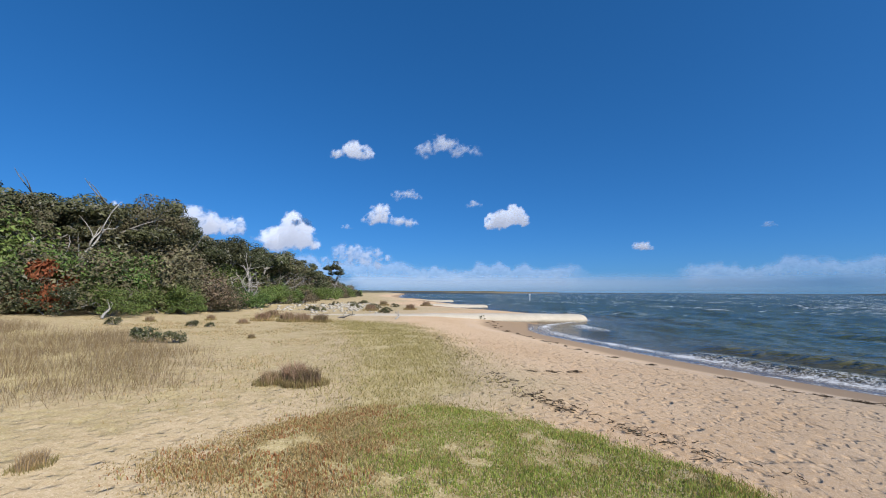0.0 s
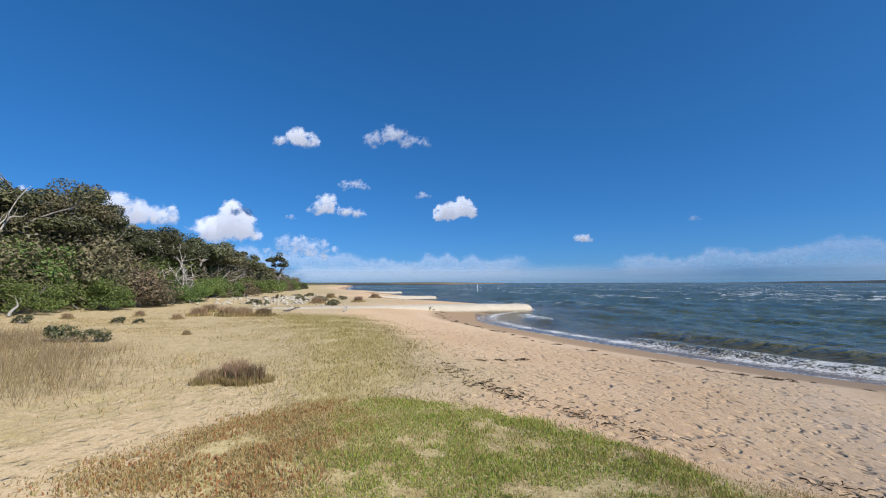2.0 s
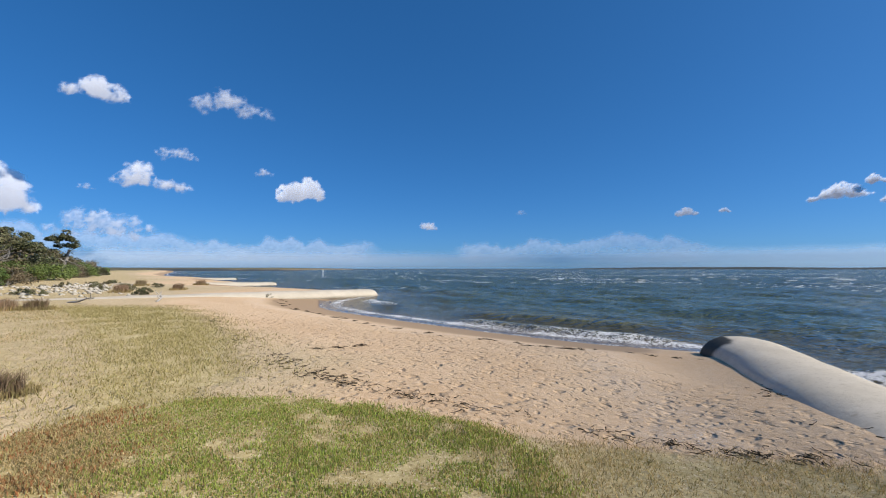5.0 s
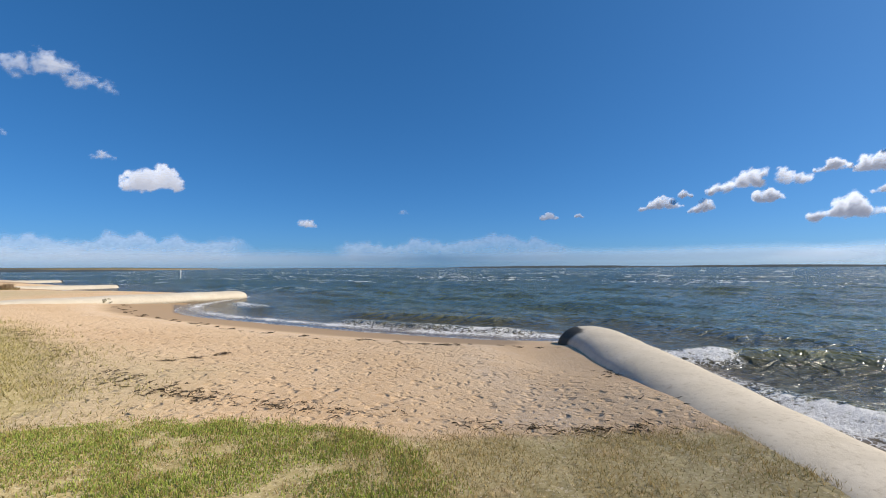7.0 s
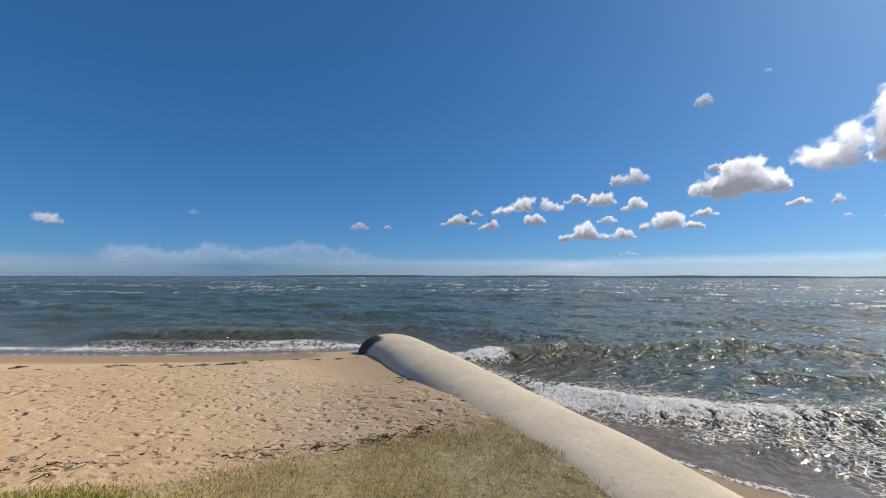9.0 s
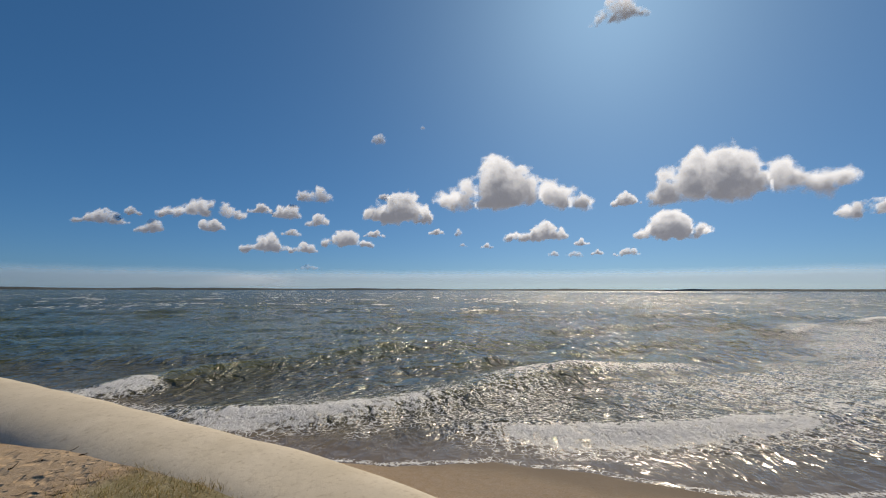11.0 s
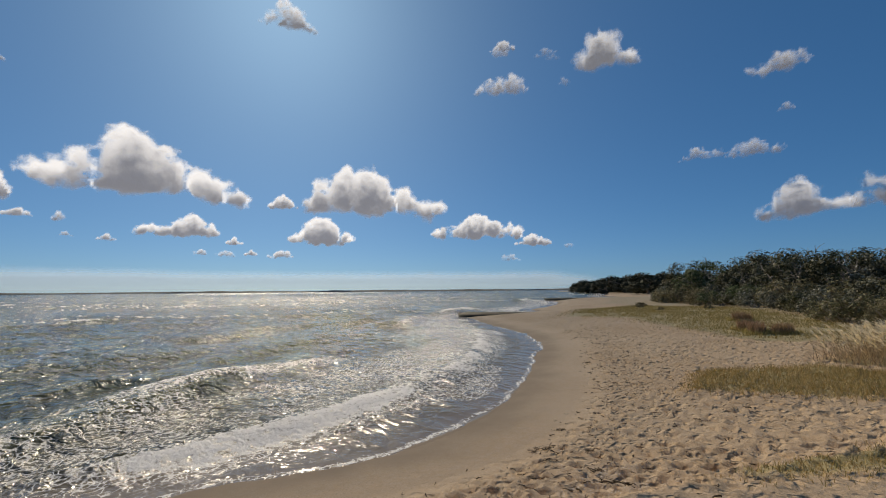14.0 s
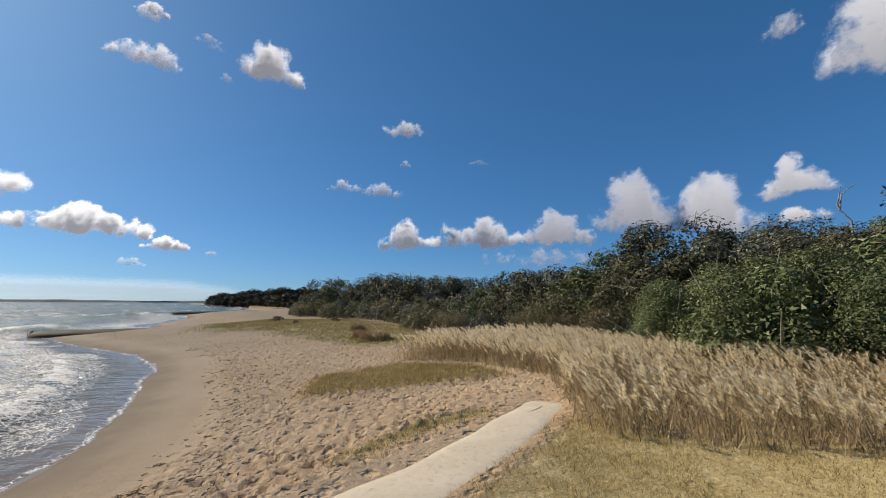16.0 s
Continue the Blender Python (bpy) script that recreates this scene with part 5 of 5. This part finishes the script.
def build_marker():
    root = empty("channel_marker", -24.2, 140.2, 0)
    v, f = limb([(0, 0, -4), (0, 0, 0), (0, 0, 1.6)], [0.12, 0.12, 0.1], 8)
    white = plain_material("white_paint", (0.7, 0.7, 0.68), (0.8, 0.8, 0.78), 3.0, 0.5)
    part("pole", mesh_of("pole", v, f, white), root)
    v, f = limb([(0, 0, 1.6), (0, 0, 1.62), (0, 0, 2.2), (0, 0, 2.22)], [0.02, 0.18, 0.18, 0.02], 10)
    part("top_mark", mesh_of("top_mark", v, f, white), root)
    tagged(root, "white channel marker post standing in the sea", "marker")
# ---------------------------------------------------------------- clouds
# turn, height above the horizon, width, depth (degrees), thinness, where its top stands from end to end
CLOUDS_NORTH = [
    (33.9, 18.7, 6.0, 3.0, 0.3, 0.1), (20.7, 19.4, 9.7, 4.0, 0.5, -0.2), (28.9, 10.3, 8.1, 3.4, 0.3, -0.3), (26.5, 13.1, 4.6, 2.1, 0.5, 0.2),
    (12.8, 10.4, 6.2, 4.3, 0.05, 0.5), (17.2, 11.9, 2.7, 1.6, 0.5, 0), (-4.0, 5.9, 2.2, 1.5, 0.35, 0.3), (-16.7, 7.5, 1.9, 0.9, 0.75, 0),
    (42.0, 7.5, 7.7, 6.1, 0.1, 0.3), (51.3, 8.3, 9.6, 4.5, 0.25, -0.2), (60.2, 8.6, 3.5, 2.5, 0.35, 0.2), (34.6, 8.6, 1.8, 0.9, 0.6, 0),
    (33.2, 4.8, 10.3, 4.2, 0.5, -0.3)]
CLOUDS_WEST = [
    (-49.7, 7.7, 5.2, 2.1, 0.2, 0.2), (-52.3, 8.6, 1.7, 1.2, 0.25, 0), (-54.0, 7.1, 2.9, 2.0, 0.2, 0.2), (-59.2, 9.6, 9.7, 3.1, 0.15, 0.3),
    (-60.0, 7.7, 3.2, 1.8, 0.2, 0.3), (-36.4, 6.8, 2.7, 1.3, 0.2, 0.2), (-40.2, 6.7, 1.4, 0.9, 0.3, 0),
    (-4.3, 5.8, 2.4, 1.5, 0.35, 0.4)]
CLOUDS_WEST2 = [
    (-65.4, 10.1, 3.2, 1.7, 0.2, 0), (-68.6, 9.9, 4.2, 2.4, 0.2, 0.3), (-72.3, 9.1, 3.6, 2.2, 0.2, 0.2), (-71.8, 12.4, 4.7, 2.8, 0.25, 0.5),
    (-66.1, 5.9, 6.6, 3.2, 0.15, 0.2), (-69.2, 7.3, 2.7, 1.4, 0.3, 0), (-70.8, 5.4, 3.8, 1.8, 0.2, 0), (-76.4, 6.8, 7.0, 2.8, 0.15, -0.1),
    (-79.8, 7.5, 3.3, 1.3, 0.25, 0.2), (-82.7, 11.2, 9.7, 5.7, 0.05, 0.4), (-81.0, 12.6, 1.9, 1.1, 0.25, 0), (-80.3, 20.0, 2.2, 1.9, 0.4, 0.3),
    (-86.3, 21.6, 0.7, 0.7, 0.5, 0), (-71.4, 2.8, 3.9, 1.3, 0.55, 0)]
CLOUDS_SUN = [
    (-98.6, 14.0, 20.5, 8.6, 0, -0.25), (-101.7, 7.8, 9.3, 3.3, 0.05, 0.4), (-113.0, 11.4, 4.0, 2.1, 0.1, 0),
    (-107.6, 6.2, 2.0, 1.2, 0.2, 0), (-104.1, 4.8, 1.7, 1.0, 0.35, 0), (-106.7, 4.7, 2.3, 1.2, 0.35, 0), (-109.5, 4.9, 1.6, 1.0, 0.25, 0),
    (-112.8, 4.8, 3.7, 1.4, 0.3, 0.3), (-88.3, 7.9, 2.3, 1.1, 0.25, 0), (-91.3, 7.8, 1.1, 1.4, 0.35, 0), (-95.2, 6.0, 1.8, 1.0, 0.3, 0),
    (-92.0, 6.1, 1.2, 0.7, 0.4, 0)]
CLOUDS_SUN2 = [
    (-124.1, 13.1, 20.4, 8.0, 0, -0.3), (-118.1, 7.7, 9.1, 4.1, 0, -0.2), (-138.9, 8.4, 12.4, 3.7, 0.05, 0),
    (-146.5, 6.6, 5.2, 1.8, 0.15, -0.1), (-143.4, 4.3, 2.8, 1.6, 0.5, -0.2), (-151.0, 5.8, 1.3, 0.9, 0.5, 0), (-113.2, 33.0, 6.4, 3.6, 0.3, -0.3),
    (-142.5, 26.7, 7.5, 3.4, 0.35, 0.4), (-143.0, 31.1, 3.3, 1.5, 0.35, 0), (-148.9, 29.8, 3.2, 1.5, 0.65, 0), (-151.2, 26.3, 1.4, 1.4, 0.7, 0)]
CLOUDS_SOUTH = [
    (-156.6, 29.0, 7.5, 5.6, 0.25, 0), (-142.8, 30.7, 2.7, 2.3, 0.4, -0.3), (-174.4, 23.3, 5.3, 3.1, 0.35, 0), (-174.7, 18.8, 1.5, 1.2, 0.5, 0),
    (175.1, 19.0, 2.9, 1.3, 0.75, 0), (-166.6, 15.4, 4.9, 2.1, 0.45, -0.2), (-171.6, 15.2, 6.1, 2.4, 0.4, 0), (-149.8, 29.2, 1.9, 1.1, 0.75, 0)]
CLOUDS_SOUTH2 = [
    (-175.3, 9.3, 8.0, 4.7, 0.2, -0.1), (175.1, 9.5, 13.7, 5.0, 0.2, 0.2), (164.3, 10.1, 9.5, 5.3, 0.15, -0.2), (154.9, 13.0, 9.8, 9.0, 0.25, 0),
    (147.3, 11.7, 10.7, 8.1, 0.25, 0), (139.1, 13.6, 6.7, 5.4, 0.2, -0.1), (139.3, 9.5, 6.1, 2.2, 0.3, 0), (167.2, 6.1, 16.1, 4.2, 0.55, 0.3),
    (132.2, 26.0, 7.0, 9.9, 0.25, -0.1), (138.7, 28.3, 3.8, 3.1, 0.5, 0)]
# both ends' turns, height of the tops (degrees), height of the foot, share of the sky that it covers
CLOUD_BANKS = [(60, -4, 5.1, 0.2, 0.95), (-4, -46, 5.0, 0.2, 0.9), (55, -85, 3.0, -0.2, 0.6), (-45, -170, 3.1, -0.2, 0.75)]


def cloud_object(at, faces, label, **attributes):
    me = mesh_of("cloud", at, faces, CLOUD, **{k: np.broadcast_to(v, len(at)) for k, v in attributes.items()})
    return tagged(new("cloud", me), label, "cloud", "clouds in the sky", "structure")


def sheet_faces(nu, nv):
    k = np.arange(nu * nv).reshape(nu, nv)
    return np.stack([k[:-1, :-1], k[1:, :-1], k[1:, 1:], k[:-1, 1:]], -1).reshape(-1, 4)


def build_cloud(row, seed):
    """A heap of vapour a long way off: round lobes on a flatter foot, swollen towards the beach."""
    turn, height, wide, deep, thin, peak = row
    gen = np.random.default_rng(seed)
    far = 3600 + 40 * (seed % 11)
    unit = far * math.tan(radians(1))
    half = deep / 2
    long = wide / deep
    nu, nv = int(np.clip(wide * 1.3 / 0.19, 16, 120)), int(np.clip(deep * 1.4 / 0.19, 14, 64))
    u, v = np.meshgrid(np.linspace(-1.3 * long, 1.3 * long, nu), np.linspace(-1.4, 1.4, nv), indexing="ij")
    ragged = float(step(0.2, 0.6, thin))
    wx = u + 0.30 * (fbm(u * 1.3 + seed * 7.1, v * 1.3, seed, 3) - 0.5) * 2
    wz = v + 0.30 * (fbm(u * 1.3 - seed * 3.7, v * 1.3 + 9, seed + 5, 3) - 0.5) * 2
    field, roof, floor = np.full(u.shape, -3.0), np.full(u.shape, -1.0), np.full(u.shape, 1.0)
    count = int(np.clip(4.5 * long + 5, 7, 26))
    humps = [(peak, 1.0, 0.45)] + [(gen.uniform(-0.8, 0.8), gen.uniform(0.55, 0.95), gen.uniform(0.12, 0.25)) for _ in range(3)]
    for k in range(count):
        c = (k + 0.5) / count * 2 - 1 + gen.normal(0, 0.10)
        c = float(np.clip(c, -0.93, 0.93))
        tall = max(q * math.exp(-(((c - p) / w) ** 2)) for p, q, w in humps) * (1 - 0.45 * c * c)
        r = gen.uniform(0.30, 0.52) * (1 - 0.35 * abs(c)) * (0.75 + 0.45 * tall) * min(1.0, 0.55 + 0.45 * long)
        foot = (-0.66 + gen.normal(0, 0.05 + 0.18 * ragged)) * (1 - 0.35 * ragged)
        for share in (0.0, 0.5, 1.0):
            z = foot + 0.7 * r + (1.0 - r - foot - 0.7 * r) * tall * share
            x = c * (long - r * 0.8) + gen.normal(0, 0.12) * share
            rr = r * (1 - 0.15 * share)
            dx, dz = wx - x, wz - z
            ball = rr - np.sqrt(dx**2 + np.where(dz < 0, dz * 1.35, dz) ** 2)
            field = np.logaddexp(np.maximum(field, -2) * 9, np.maximum(ball, -2) * 9) / 9
            arc = np.sqrt(np.clip(rr**2 - dx**2, 0, None))
            roof = np.where(arc > 0, np.maximum(roof, z + arc), roof)
            floor = np.where(arc > 0, np.minimum(floor, z - arc / 1.35), floor)
    billow = 1 - np.abs(2 * fbm(u * 2.6 + seed, v * 2.6, seed + 9, 3) - 1) * 1.6
    crumbs = fbm(u * 5.5 + seed, v * 5.5, seed + 13, 4) - 0.5
    body = field * 2.2 + (0.34 + 0.1 * ragged) * (billow - 0.6) + (0.45 + 0.8 * ragged) * crumbs - 0.25 * ragged * fbm(u * 1.7, v * 1.7 + seed, seed + 17, 3)
    edge = np.maximum(np.abs(u) / (1.3 * long), np.abs(v) / 1.4)
    body = np.clip(body, -1, 1.3) - 1.5 * step(0.86, 1.0, edge)
    under = np.clip((roof - v) / np.maximum(roof - floor, 0.3), 0, 1)
    swell = np.clip(field, 0, 1) * 0.02
    # those beside and facing the sun lean back, so that light falls on their front
    away = abs((turn - SUN_TURN + 180) % 360 - 180)
    back = radians(42) if away > 74 else 0.0
    at = np.stack([(u * half * unit).ravel(), (-swell * half * unit).ravel(), (v * half * unit).ravel() / math.cos(back)], 1)
    label = "white cumulus cloud with a grey flat base" if thin < 0.15 else "small ragged white cloud" if thin < 0.45 else "thin pale wisp of cloud in the blue sky"
    ob = cloud_object(at, sheet_faces(nu, nv), label, thin=thin, body=body.ravel(), under=under.ravel(), seed=seed * 0.137 % 1)
    a, b = radians(turn), radians(height)
    ob.location = (-math.sin(a) * math.cos(b) * far, math.cos(a) * math.cos(b) * far, math.sin(b) * far + EYE)
    ob.rotation_euler = (b - back, 0, a)


def build_cloud_bank(row, seed):
    """A long low bank above the horizon: bright heaped tops over a grey-blue body that thins out downwards."""
    a, b, top, foot, cover = row
    veil = top < 4
    far = 4500 + 60 * seed
    nu, nv = int(abs(a - b) / 0.2), 36
    turn, v = np.meshgrid(np.linspace(a, b, nu), np.linspace(0, 1, nv), indexing="ij")
    height = foot + (top * 1.3 - foot) * v
    ends = step(0, 24 if veil else 6, np.abs(turn - a)) * (1 - step(abs(a - b) - (24 if veil else 10), abs(a - b), np.abs(turn - a)))
    heap = fbm(turn / 5.5 + seed * 3, 0 * turn, 210 + seed, 2) * 0.55 + fbm(turn / 1.5, height * 0.3, 220 + seed, 3) * 0.45
    roof = top * ((0.93 + 0.12 * (heap - 0.5)) if veil else (0.48 + 0.72 * heap)) * (0.35 + 0.65 * ends)
    lumps = fbm(turn * 1.1, height * 1.5, 230 + seed, 4) - 0.5
    crumbs = fbm(turn * 3.2, height * 3.6, 240 + seed, 4) - 0.5
    inner = roof - height + (0.2 if veil else 0.8) * lumps + (0.1 if veil else 0.15) * crumbs
    body = np.clip(inner * (0.9 if veil else 1.0), -1, 1.2 if veil else 0.85)
    body = np.where(body > 0, body * (0.5 + 0.5 * step(0, 1.6, height - foot)) * (1 if veil else 0.6 + 0.4 * np.exp(-((inner / 1.5) ** 2))), body)
    body = body * ends - 0.9 * (1 - ends) - 1.5 * step(0.94, 1.0, v)
    under = np.clip((roof - height) / np.maximum(roof - foot, 0.5) * (0.35 if veil else 0.8), 0, 1)
    swell = np.sqrt(np.clip(inner, 0, 1.2)) * 3
    ta, tb = np.radians(turn), np.radians(height)
    r = far - swell + (0 if veil else 0.9) * far * np.tan(tb)
    at = np.stack([(-np.sin(ta) * np.cos(tb) * r).ravel(), (np.cos(ta) * np.cos(tb) * r).ravel(), (np.sin(tb) * r).ravel() + EYE], 1)
    thin = 1.0 - 0.25 * cover if veil else 0.57
    cloud_object(at, sheet_faces(nu, nv), "pale haze lying along the horizon" if veil else "long low bank of grey-blue cloud with bright tops", thin=thin, body=body.ravel(), under=under.ravel(), seed=seed * 0.21 % 1)


def build_clouds():
    for k, row in enumerate(CLOUDS_NORTH + CLOUDS_WEST + CLOUDS_WEST2 + CLOUDS_SUN + CLOUDS_SUN2 + CLOUDS_SOUTH + CLOUDS_SOUTH2):
        build_cloud(row, k + 1)
    for k, row in enumerate(CLOUD_BANKS):
        build_cloud_bank(row, k)
# ---------------------------------------------------------------- build
build_ground()
build_sea()
build_tube(NEAR_TUBE, 1.9, 1.1, 0.0, "beige geotextile tube filled with sand, dark algae on its tip")
build_tube([(-2.5, 42.6, 0.62), (-5.6, 38.2, 0.78), (-9.2, 33.6, 0.92), (-13.2, 29, 1.0), (-17.6, 25.4, 1.02), (-22, 23, 1.0)],
           2.3, 1.4, 0.0, "sand-covered geotextile tube running out from the beach")
build_tube([(-20, 72.5, 0.45), (-27, 67, 0.62), (-36, 61, 0.7)], 2.0, 1.6, 0.05, "far geotextile tube half buried in sand")
build_tube([(-40, 110, 0.45), (-50, 104, 0.62), (-62, 98, 0.7)], 2.0, 1.6, 0.05, "far geotextile tube half buried in sand")
build_tube([(30, -31, 0.45), (25.5, -31.6, 0.6), (20, -34, 0.62)], 1.9, 1.6, 1.0, "low dark algae-covered tube at the water's edge")
build_tube([(57, -89.5, 0.6), (50, -92, 0.75), (42, -98, 0.8)], 1.9, 1.6, 1.0, "low dark algae-covered tube at the water's edge")
build_far_land("far_shore_north", 62, -30, 4300, 9, 2, "thin dark line of far wooded shore", FAR_HAZED_WOODS)
build_far_land("near_shore_north", 60, 12, 720, 3.2, 21, "low dark scrub along the far beach", FAR_HAZED_WOODS)
build_far_land("far_shore_west", -20, -120, 4200, 19, 8, "thin dark line of far wooded shore", FAR_HAZED_WOODS)
build_far_land("far_shore_south", -100, -158, 3000, 15, 12, "low dark wooded shore across the bay", FAR_HAZED_WOODS)
build_woods()
build_tufts()
build_grass()
build_reeds()
build_seaweed()
build_driftwood()
build_rubble()
build_marker()
build_clouds()
